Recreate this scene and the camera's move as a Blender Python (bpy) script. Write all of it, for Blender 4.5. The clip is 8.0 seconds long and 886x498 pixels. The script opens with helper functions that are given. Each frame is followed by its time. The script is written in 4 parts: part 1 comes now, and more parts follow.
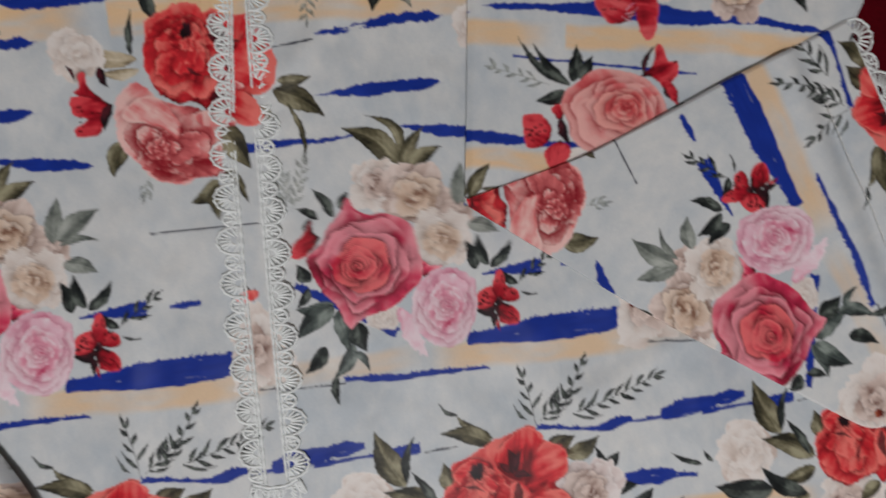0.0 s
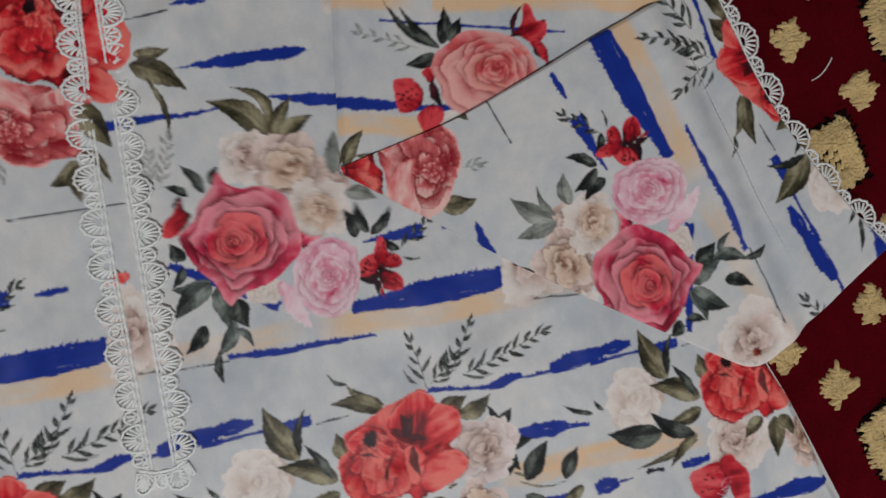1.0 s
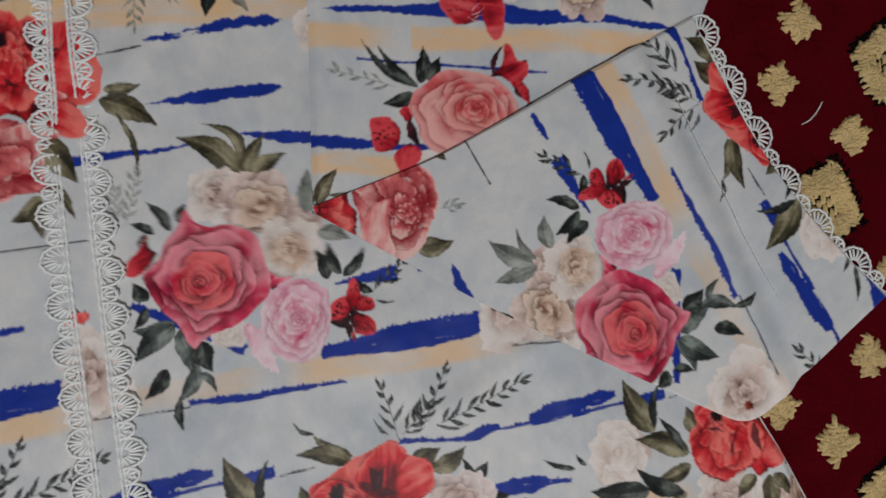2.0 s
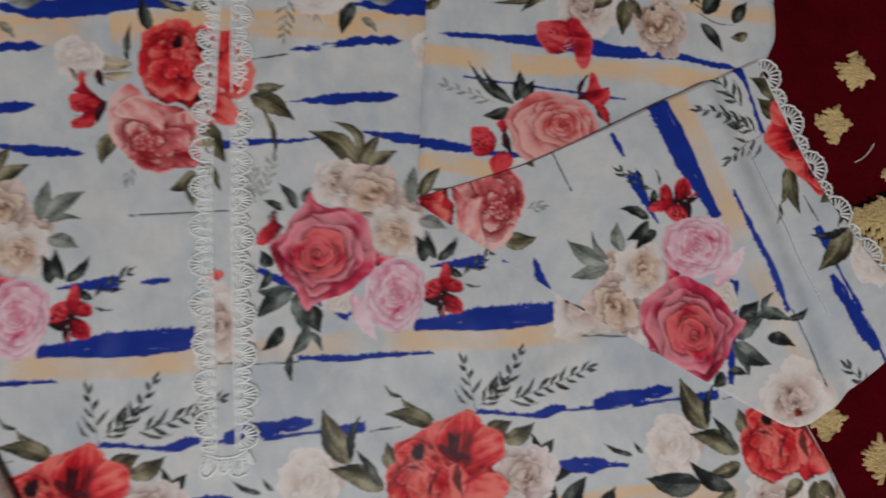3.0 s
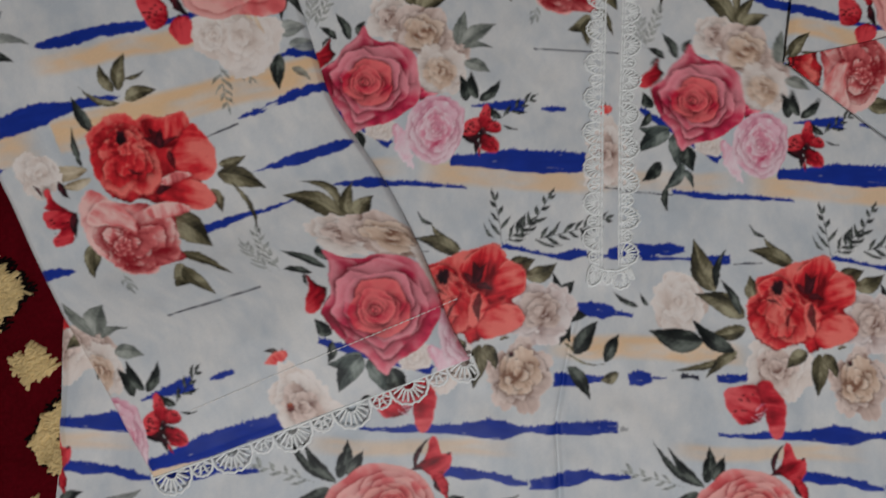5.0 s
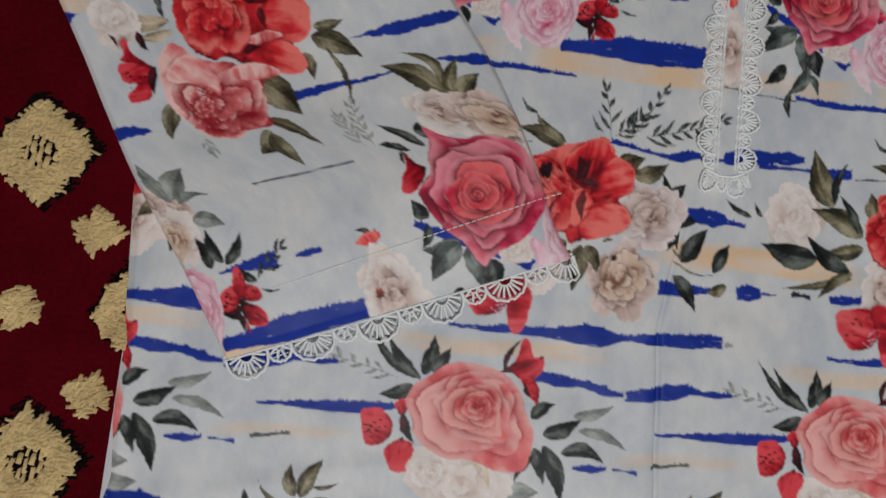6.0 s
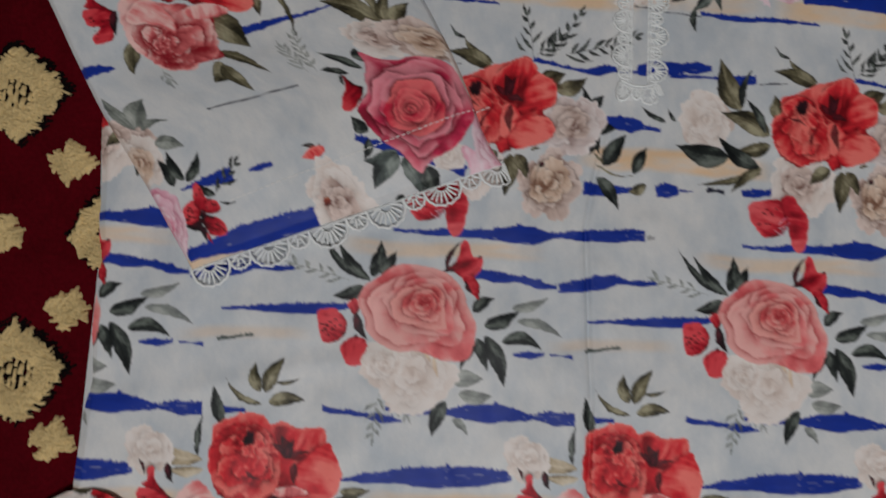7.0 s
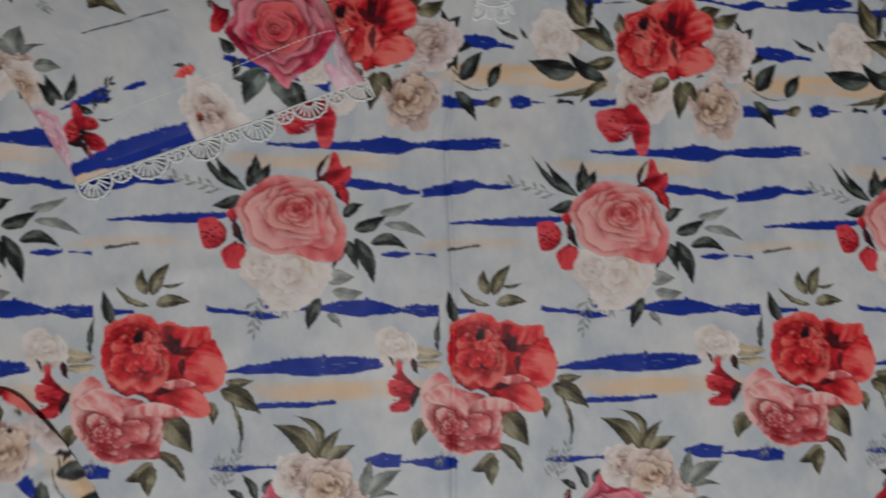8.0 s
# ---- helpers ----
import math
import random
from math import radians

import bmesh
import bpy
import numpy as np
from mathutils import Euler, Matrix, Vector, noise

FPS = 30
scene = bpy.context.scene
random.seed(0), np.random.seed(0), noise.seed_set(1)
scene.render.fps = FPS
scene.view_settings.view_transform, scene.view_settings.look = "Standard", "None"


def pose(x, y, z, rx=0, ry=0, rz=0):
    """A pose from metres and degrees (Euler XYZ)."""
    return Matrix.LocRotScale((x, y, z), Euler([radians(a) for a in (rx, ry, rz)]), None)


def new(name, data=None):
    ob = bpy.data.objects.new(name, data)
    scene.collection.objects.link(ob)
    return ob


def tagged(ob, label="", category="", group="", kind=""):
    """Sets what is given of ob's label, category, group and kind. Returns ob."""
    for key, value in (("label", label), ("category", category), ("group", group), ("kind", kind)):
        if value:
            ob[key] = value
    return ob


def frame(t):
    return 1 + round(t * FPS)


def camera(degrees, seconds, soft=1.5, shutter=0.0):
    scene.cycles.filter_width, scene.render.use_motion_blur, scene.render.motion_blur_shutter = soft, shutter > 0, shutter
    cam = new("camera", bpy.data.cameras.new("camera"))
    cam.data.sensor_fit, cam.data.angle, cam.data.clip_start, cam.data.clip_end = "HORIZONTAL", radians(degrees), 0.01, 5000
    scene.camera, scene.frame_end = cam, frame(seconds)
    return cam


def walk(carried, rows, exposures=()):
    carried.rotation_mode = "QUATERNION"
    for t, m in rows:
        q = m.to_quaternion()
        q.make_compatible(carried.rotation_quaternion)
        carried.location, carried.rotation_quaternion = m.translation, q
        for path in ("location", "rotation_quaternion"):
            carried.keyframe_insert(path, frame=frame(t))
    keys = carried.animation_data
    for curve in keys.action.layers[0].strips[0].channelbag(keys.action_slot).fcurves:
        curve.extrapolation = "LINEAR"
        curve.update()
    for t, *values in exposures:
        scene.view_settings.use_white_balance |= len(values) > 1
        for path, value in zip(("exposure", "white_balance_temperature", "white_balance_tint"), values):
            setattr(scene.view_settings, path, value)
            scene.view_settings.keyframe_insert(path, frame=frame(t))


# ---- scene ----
cam = camera(74.0, 8.0, soft=1.55, shutter=0.4)
walk(cam, [
    (0.0, pose(0.0152, 0.0071, 0.3169, -0.34, -5.77, -5.90)),
    (0.5, pose(0.0281, -0.0147, 0.3168, 0.74, -9.70, -8.23)),
    (1.0, pose(0.0566, -0.0099, 0.3222, -1.05, -9.55, -9.49)),
    (1.5, pose(0.0702, -0.0032, 0.3096, 0.98, -10.67, -10.73)),
    (1.7, pose(0.0745, -0.0013, 0.3104, 1.07, -10.43, -9.89)),
    (2.8, pose(0.0583, -0.0387, 0.3385, 6.19, -5.44, -5.16)),
    (3.0, pose(0.0330, -0.0380, 0.3492, 6.10, -6.46, -3.91)),
    (3.5, pose(-0.0203, -0.0617, 0.3569, 6.02, -4.83, -3.27)),
    (4.0, pose(-0.1098, -0.1025, 0.3595, 6.47, -3.24, 1.50)),
    (4.5, pose(-0.1463, -0.1035, 0.3576, 4.63, -2.85, 1.66)),
    (4.7, pose(-0.1555, -0.1122, 0.3589, 4.79, -3.02, 1.71)),
    (5.8, pose(-0.2220, -0.1815, 0.3249, 5.12, -4.16, 4.37)),
    (6.0, pose(-0.2271, -0.1857, 0.3205, 2.81, -4.16, 5.60)),
    (6.5, pose(-0.2293, -0.2065, 0.3285, 3.18, -4.53, 4.40)),
    (7.0, pose(-0.1913, -0.2425, 0.3514, 3.97, -3.84, 2.39)),
    (7.5, pose(-0.1657, -0.2792, 0.3725, 3.18, -3.95, 2.44)),
    (8.0, pose(-0.1221, -0.2893, 0.3876, 2.26, -5.51, 0.19)),
], exposures=[(0.0, -0.08), (0.5, -0.17), (1.5, -0.18), (3.5, -0.28), (4.5, -0.35), (6.0, -0.24), (6.5, -0.30), (7.5, -0.61), (8.0, -0.61)])

# ---- light: an unseen disk lamp added at 1.95 m in a closed room ----
world = bpy.data.worlds.new("room_world")
scene.world = world
world.use_nodes = True
world.node_tree.nodes["Background"].inputs[0].default_value = (0.75, 0.85, 1.0, 1)
world.node_tree.nodes["Background"].inputs[1].default_value = 0.05
lamp_data = bpy.data.lights.new("unseen_lamp", "AREA")
lamp_data.shape, lamp_data.size, lamp_data.energy, lamp_data.color = "DISK", 0.40, 27.0, (0.98, 0.975, 1.0)
lamp = new("unseen_lamp_glow", lamp_data)
# set low and to the south so brightness falls off northwards; no fixture
lamp.matrix_world = pose(-0.05, -1.0, 1.95)


# ---- materials ----
def srgb(r, g, b):
    return np.array([((c / 255) / 12.92 if c <= 10 else (((c / 255) + 0.055) / 1.055) ** 2.4) for c in (r, g, b)])


def material(name, colour=(0.5, 0.5, 0.5), rough=0.8, attribute="", grain=600.0, bump=0.15, vary=0.12, stain=9.0, sheen=0.0, depth=0.0004, spec=0.25):
    m = bpy.data.materials.new(name)
    m.use_nodes = True
    nt = m.node_tree
    n, l = nt.nodes, nt.links
    bsdf = n["Principled BSDF"]
    bsdf.inputs["Roughness"].default_value = rough
    bsdf.inputs["Sheen Weight"].default_value = sheen
    bsdf.inputs["Specular IOR Level"].default_value = spec
    geo = n.new("ShaderNodeTexCoord")
    fine, broad = n.new("ShaderNodeTexNoise"), n.new("ShaderNodeTexNoise")
    fine.inputs["Scale"].default_value, fine.inputs["Detail"].default_value = grain, 3
    broad.inputs["Scale"].default_value, broad.inputs["Detail"].default_value = stain, 4
    l.new(geo.outputs["Object"], fine.inputs["Vector"])
    l.new(geo.outputs["Object"], broad.inputs["Vector"])
    add = n.new("ShaderNodeMath")
    add.operation = "ADD"
    l.new(fine.outputs["Fac"], add.inputs[0])
    l.new(broad.outputs["Fac"], add.inputs[1])
    ramp = n.new("ShaderNodeMapRange")
    ramp.inputs["From Min"].default_value, ramp.inputs["From Max"].default_value = 0.6, 1.4
    ramp.inputs["To Min"].default_value, ramp.inputs["To Max"].default_value = 1 - vary, 1 + vary
    l.new(add.outputs[0], ramp.inputs["Value"])
    mul = n.new("ShaderNodeVectorMath")
    mul.operation = "SCALE"
    if attribute:
        src = n.new("ShaderNodeAttribute")
        src.attribute_name = attribute
        l.new(src.outputs["Color"], mul.inputs[0])
    else:
        mul.inputs[0].default_value = colour
    l.new(ramp.outputs["Result"], mul.inputs["Scale"])
    l.new(mul.outputs[0], bsdf.inputs["Base Color"])
    bm = n.new("ShaderNodeBump")
    bm.inputs["Strength"].default_value, bm.inputs["Distance"].default_value = bump, depth
    l.new(fine.outputs["Fac"], bm.inputs["Height"])
    l.new(bm.outputs["Normal"], bsdf.inputs["Normal"])
    return m


PRINTED = material("printed_cotton", attribute="print", rough=0.5, grain=900, bump=0.12, vary=0.05, sheen=0.0, spec=0.22)
LINING = material("cotton_back", (0.62, 0.63, 0.62), rough=0.9, grain=900, bump=0.2, vary=0.06)
LACE = material("lace_thread", (0.90, 0.93, 0.91), rough=0.45, grain=2500, bump=0.3, vary=0.06, spec=0.5)
THREAD = material("sewing_thread", (0.85, 0.84, 0.80), rough=0.6, grain=2500, vary=0.08)
CARPET = material("red_carpet_pile", (0.080, 0.0016, 0.005), rough=1.0, grain=420, bump=0.5, vary=0.38, stain=38, sheen=0.0, depth=0.0012, spec=0.04)
GOLD = material("gold_tuft", (0.66, 0.50, 0.24), rough=0.9, grain=900, bump=0.6, vary=0.30, stain=60, spec=0.08)
BLACK = material("black_tuft", (0.006, 0.004, 0.004), rough=1.0, grain=900, bump=0.5, vary=0.4, stain=60, spec=0.05)
WALL = material("wall_paint", (0.72, 0.70, 0.66), rough=0.9, grain=60, vary=0.04, stain=1.5)

# ---- the printed fabric: one repeat, drawn in millimetres (x along the stripes, y up) ----
REPEAT_X, REPEAT_Y, SLANT, RES = 214.0, 912.0, 42.0, 0.4
NX, NY = round(REPEAT_X / RES), round(REPEAT_Y / RES)
rng = np.random.default_rng(7)
LATTICE = rng.random((256, 256))


def value_noise(x, y):
    xi, yi = np.floor(x).astype(int), np.floor(y).astype(int)
    fx, fy = x - xi, y - yi
    fx, fy = fx * fx * (3 - 2 * fx), fy * fy * (3 - 2 * fy)
    a, b = LATTICE[yi % 256, xi % 256], LATTICE[yi % 256, (xi + 1) % 256]
    c, d = LATTICE[(yi + 1) % 256, xi % 256], LATTICE[(yi + 1) % 256, (xi + 1) % 256]
    return (a * (1 - fx) + b * fx) * (1 - fy) + (c * (1 - fx) + d * fx) * fy - 0.5


def fractal(x, y, octaves=3):
    return sum(value_noise(x * 2 ** o + 17 * o, y * 2 ** o + 31 * o) / 2 ** o for o in range(octaves))


def step(a, b, v):
    t = np.clip((v - a) / (b - a), 0, 1)
    return t * t * (3 - 2 * t)


PAPER = srgb(213, 217, 218)
cloth_print = np.empty((NY, NX, 3))
fy, fx = np.fft.fftfreq(NY, RES)[:, None], np.fft.rfftfreq(NX, RES)[None, :]
spectrum = rng.normal(size=(NY, NX // 2 + 1)) + 1j * rng.normal(size=(NY, NX // 2 + 1))
wash = np.fft.irfft2(spectrum / (fx ** 2 + (1.4 * fy) ** 2 + .012 ** 2) ** .8, s=(NY, NX))
wash = np.clip(wash / wash.std(), -2.2, 2.2)  # watercolour clouds that join at the repeat
cloth_print[:] = PAPER * (1 + 0.06 * wash[..., None] * np.array([1.2, 0.9, 0.6]))


def area(cx, cy, r):
    """Cells of the repeat round a place, and their millimetres from it."""
    j0, j1 = int((-cy - r) / RES) - 1, int((-cy + r) / RES) + 2
    jj = np.arange(j0, j1)[:, None]
    y = -jj * RES
    i0 = int((cx - r) / RES) - 2
    n = int(2 * r / RES) + 5
    shear = np.round(y * SLANT / REPEAT_Y / RES).astype(int)
    ii = i0 + np.arange(n)[None, :]
    x = ii * RES + 0 * y
    return (jj % NY) + 0 * ii, (ii + shear) % NX, x - cx, y - cy + 0 * x


flower_rgb, flower_alpha = np.zeros((NY // 2, NX, 3)), np.zeros((NY // 2, NX, 1))
on_flowers = [False]  # whether the brush works on the flower layer or on the ground with its stripes


def lay(cells, colour, alpha):
    j, i = cells
    a = np.clip(alpha, 0, 1)[..., None]
    if on_flowers[0]:
        j = j % (NY // 2)
        flower_rgb[j, i] = flower_rgb[j, i] * (1 - a) + colour * a
        flower_alpha[j, i] = flower_alpha[j, i] * (1 - a) + a
    else:
        cloth_print[j, i] = cloth_print[j, i] * (1 - a) + colour * a


def mix3(t, dark, mid, light):
    t = np.clip(t, 0, 1)[..., None]
    return np.where(t < 0.5, dark + (mid - dark) * t * 2, mid + (light - mid) * (t - 0.5) * 2)


def lobe(cx, cy, ox, oy, ang, a, b, pal, tone=0.0, ruffle=0.08, point=0.0, seed=0, veins=0.10, shade=0.12, grad=0.40, curl=0.0, bound=0.0):
    """One petal of a flower at (cx, cy): its middle at (ox, oy) from there, a along ang and b across."""
    r = max(a, b) * 1.4 + 5
    j, i, x, y = area(cx + ox, cy + oy, r)
    x = x + 1.6 * fractal(x * .11 + seed * 2.3, y * .11 + seed, 2) * min(1.0, a / 9)
    y = y + 1.6 * fractal(x * .11 + seed * 1.3 + 40, y * .11 + seed, 2) * min(1.0, a / 9)
    c, s = math.cos(ang), math.sin(ang)
    u, v = (x * c + y * s) / a, (-x * s + y * c) / b
    u = u + curl * v * v
    th = np.arctan2(v, u)
    rad = np.hypot(u, v)
    edge = 1 + ruffle * 2 * fractal(3 * np.cos(th) + seed * 3.1, 3 * np.sin(th) + seed * 1.7, 3) + point * np.maximum(0, 1 - np.abs(th - .25) / 0.75)
    d = (edge - rad) * min(a, b)
    reach = (.35 + .045 * min(a, b)) * np.clip(1 + 2.2 * fractal(np.cos(th) * 1.6 + seed, np.sin(th) * 1.6 + seed * .7, 2), .2, 2.6)
    gap = np.maximum(0, -d - .2)
    if bound:
        shade = shade * step(bound, bound * .82, np.hypot(x + ox, y + oy))
    if on_flowers[0]:
        shade = shade * below(j, i)
    some = np.clip(.45 + 2.4 * fractal(np.cos(th) * 1.1 + seed * 1.9, np.sin(th) * 1.1 + seed * .3, 2), .10, 1.1)
    lay((j, i), pal[0] * .7, some * shade * np.exp(-gap / reach) + .40 * some * shade * np.exp(-gap / (3.5 * reach)) * (bound > 0))
    folds = fractal(v * 5 + seed, u * 1.1 + seed * 5, 3)
    cloud = fractal(u * 1.3 + seed * 3, v * 1.3 + seed, 2)
    crisp = np.tanh(6 * fractal(v * 2.2 + seed * 2, u * .7 + seed, 2)) * .10
    t = .44 + grad * u + tone + veins * 2.6 * folds + .42 * cloud + crisp - .16 * v * (1 if seed % 2 else -1)
    rim = step(1.0, .35, d) * step(-.2, .5, u) * np.clip(.5 + 2.4 * cloud, 0, 1)
    t = t + .42 * rim - .34 * step(0, -.9, u)
    lay((j, i), mix3(t, *pal), step(-.3, .4, d))


def head(cx, cy, r, pal, seed=1, squash=1.0, core=None, shade=.6):
    """A pale full head of wide, soft petals."""
    k = np.random.default_rng(seed)
    for q, (n, d, a, b) in enumerate(((7, .62, .40, .42), (6, .46, .38, .40), (5, .30, .32, .34), (4, .17, .24, .26), (2, .06, .15, .16))):
        p = core if core is not None and q >= 2 else pal
        for e in k.permutation(n):
            th = q * .7 + 2 * math.pi * e / n + k.uniform(-.35, .35)
            dd, g = d * r * k.uniform(.75, 1.15), k.uniform(.75, 1.3)
            lobe(cx, cy, dd * math.cos(th), dd * math.sin(th) * squash, th + k.uniform(-.7, .7), a * r * g, b * r * g, p,
                 tone=k.uniform(-.05, .25), ruffle=.16, point=.10, seed=seed * 10 + q * 13 + e, shade=shade if q else .08, veins=.11, grad=.38, curl=k.uniform(-.1, .3), bound=r * .9)


def leaf(x0, y0, ang, length, width, pal, bend=0.15, seed=0, fade=1.0):
    """A leaf from its stalk end at (x0, y0) towards ang (degrees)."""
    a = radians(ang)
    j, i, x, y = area(x0 + math.cos(a) * length / 2, y0 + math.sin(a) * length / 2, length * .62 + 2)
    x, y = x + math.cos(a) * length / 2, y + math.sin(a) * length / 2
    u = (x * math.cos(a) + y * math.sin(a)) / length
    v = (-x * math.sin(a) + y * math.cos(a)) - bend * length * np.sin(np.pi * np.clip(u, 0, 1)) * 1.3
    w = .44 * width * (np.sin(np.pi * np.clip(u, 0, 1) ** .75) ** .9) * (1 - .35 * np.clip(u, 0, 1) ** 3)
    d = w - np.abs(v) + .55 * fractal(u * length * .35 + seed, np.sign(v) * 3 + seed, 3) + .25 * fractal(x * 1.1, y * 1.1, 2)
    inside = step(-.2, .3, d) * (u > 0) * (u < 1)
    rib = np.exp(-(v / .45) ** 2)
    side = .22 * np.tanh(v / 1.2) * (1 if seed % 2 else -1)
    veins = .045 * np.sin((u * length - np.abs(v) * .9) * 1.7)
    t = .45 + side + veins + .62 * fractal(u * 4 + seed, v * .35 + seed, 3) - .22 * step(.9, .2, w - np.abs(v)) + .22 * rib - .30 * u + .25 * np.exp(-((u - .35) / .2) ** 2)
    lay((j, i), mix3(t, *pal), inside * fade)


def line(x0, y0, x1, y1, width, colour, wob=1.0, seed=0, fade=1.0):
    length = math.hypot(x1 - x0, y1 - y0)
    cx, cy = (x0 + x1) / 2, (y0 + y1) / 2
    j, i, x, y = area(cx, cy, length / 2 + 3)
    c, s = (x1 - x0) / length, (y1 - y0) / length
    u, v = x * c + y * s + length / 2, -x * s + y * c
    v = v - wob * fractal(u * .06 + seed, seed + 0 * u, 2)
    w = width / 2 * (1 + .7 * fractal(u * .25 + seed * 3, 0 * u + seed, 2))
    lay((j, i), colour, step(-.2, .25, w - np.abs(v)) * (u > 0) * (u < length) * fade)


def band(x0, y0, x1, y1, width, colour, belly=.5, seed=0, rag=.8, taper=18.0, fade=1.0, wob=2.0, streak=0.0):
    """A brushed stripe with ragged edges: thickest at the share belly of its length."""
    length = math.hypot(x1 - x0, y1 - y0)
    j, i, x, y = area((x0 + x1) / 2, (y0 + y1) / 2, length / 2 + 4)
    c, s = (x1 - x0) / length, (y1 - y0) / length
    u, v = x * c + y * s + length / 2, -x * s + y * c
    share = u / length
    v = v - wob * 2 * fractal(u * .025 + seed, 0 * u + seed, 2)
    w = width / 2 * (.42 + .58 * np.exp(-((share - belly) / .28) ** 4)) * (1 + .5 * fractal(u * .05 + seed * 2, 0 * u + 3 * seed, 2))
    w = w * step(-1, taper, u) * step(-1, taper * .6, length - u)
    side = np.sign(v)
    d = w - np.abs(v) + rag * 1.5 * fractal(u * .42 + seed, side * 9 + seed, 3)
    tint = 1 + .22 * fractal(u * .12, v * .5 + seed, 3)
    a = step(-.2, .35, d) * (u > 0) * (u < length)
    if streak:
        a = a * step(-streak, streak, .35 + fractal(u * .08 + seed, v * .8, 3))
    lay((j, i), colour * tint[..., None], a * fade)


def wash_band(x0, y0, x1, y1, width, colour, seed=0, fade=.8):
    length = math.hypot(x1 - x0, y1 - y0)
    j, i, x, y = area((x0 + x1) / 2, (y0 + y1) / 2, length / 2 + 4)
    c, s = (x1 - x0) / length, (y1 - y0) / length
    u, v = x * c + y * s + length / 2, -x * s + y * c
    v = v - 3 * fractal(u * .03 + seed, 0 * u + seed, 3)
    a = step(-2.5, 2, width / 2 - np.abs(v)) * step(0, 25, u) * step(0, 25, length - u)
    a = a * np.clip(.85 + 0.9 * fractal(u * .045 + seed, v * .16 + seed, 3), 0, 1)
    lay((j, i), colour, a * fade)


def outline(points, n=6):
    """A smooth closed curve through the points."""
    p = np.array(points, float)
    a, b, c, d = np.roll(p, 1, 0), p, np.roll(p, -1, 0), np.roll(p, -2, 0)
    t = (np.arange(n) / n)[None, :, None]
    a, b, c, d = (v[:, None, :] for v in (a, b, c, d))
    curve = .5 * (2 * b + (c - a) * t + (2 * a - 5 * b + 4 * c - d) * t ** 2 + (3 * b - a - 3 * c + d) * t ** 3)
    return curve.reshape(-1, 2)


def depth_in(curve, x, y):
    """How far each place lies inside a closed curve (negative outside)."""
    best, odd = np.full(x.shape, 1e9), np.zeros(x.shape, bool)
    for (ax, ay), (bx, by) in zip(curve, np.roll(curve, -1, 0)):
        dx, dy = bx - ax, by - ay
        t = np.clip(((x - ax) * dx + (y - ay) * dy) / (dx * dx + dy * dy + 1e-9), 0, 1)
        best = np.minimum(best, (x - ax - t * dx) ** 2 + (y - ay - t * dy) ** 2)
        if abs(dy) > 1e-9:
            odd ^= ((ay > y) != (by > y)) & (x < ax + (y - ay) * dx / dy)
    return np.sqrt(best) * np.where(odd, 1, -1)


def below(j, i):
    """Where other blossoms already lie, so that a petal shades them and not the bare ground."""
    return flower_alpha[j % (NY // 2), i, 0] ** 2


def petal(points, pal, light=90, tone=0.0, shade=.65, seed=0, frill=.6, spots=0):
    """A printed petal inside a drawn outline, brighter towards the direction light (degrees)."""
    curve = outline(points)
    mid = curve.mean(0)
    size = np.abs(curve - mid).max()
    j, i, x, y = area(mid[0], mid[1], size + 6)
    x0, y0 = x, y
    x = x + frill * (fractal(x * .22 + seed * 2.3, y * .22 + seed, 3) + .7 * fractal(x * .9 + seed, y * .9, 2))
    y = y + frill * (fractal(x * .22 + seed * 1.3 + 40, y * .22 + seed, 3) + .7 * fractal(x * .9 + 7, y * .9 + seed, 2))
    d = depth_in(curve - mid, x, y)
    gap = np.maximum(0, -d - .1)
    some = np.clip(.55 + 1.6 * fractal(x * .16 + seed * 1.9, y * .16, 2), .1, 1.1)
    lay((j, i), pal[0] * .75, below(j, i) * shade * some * (.7 * np.exp(-gap / .7) + .35 * np.exp(-gap / 2.4)))
    c, s = math.cos(radians(light)), math.sin(radians(light))
    u, v = (x0 * c + y0 * s) / size, (-x0 * s + y0 * c) / size
    folds = fractal(v * 6.5 + seed + .8 * u * v, u * 1.2 + seed * 5, 3)
    cloud = fractal(x0 * .085 + seed * 3, y0 * .085 + seed, 3)
    crease = np.tanh(7 * fractal(v * 3 + seed * 2 + .5 * u, u * .8 + seed, 2))
    t = .54 + tone + .34 * u + .50 * folds + .62 * cloud + .10 * crease + .10 * fractal(x0 * .5, y0 * .5 + seed, 2)
    t = t + .34 * step(1.3, .2, d) * step(-.35, .4, u + 1.1 * cloud) - .30 * step(2.4, 0, d) * step(.1, -.5, u)
    lay((j, i), mix3(t, *pal), step(-.25, .35, d))
    k = np.random.default_rng(seed)
    for _ in range(spots):
        px, py = mid + (curve[k.integers(len(curve))] - mid) * k.uniform(.15, .75)
        line(px, py, px + c * 1.6 + k.uniform(-.5, .5), py + s * 1.6, .65, pal[0] * .35, wob=0, seed=seed)


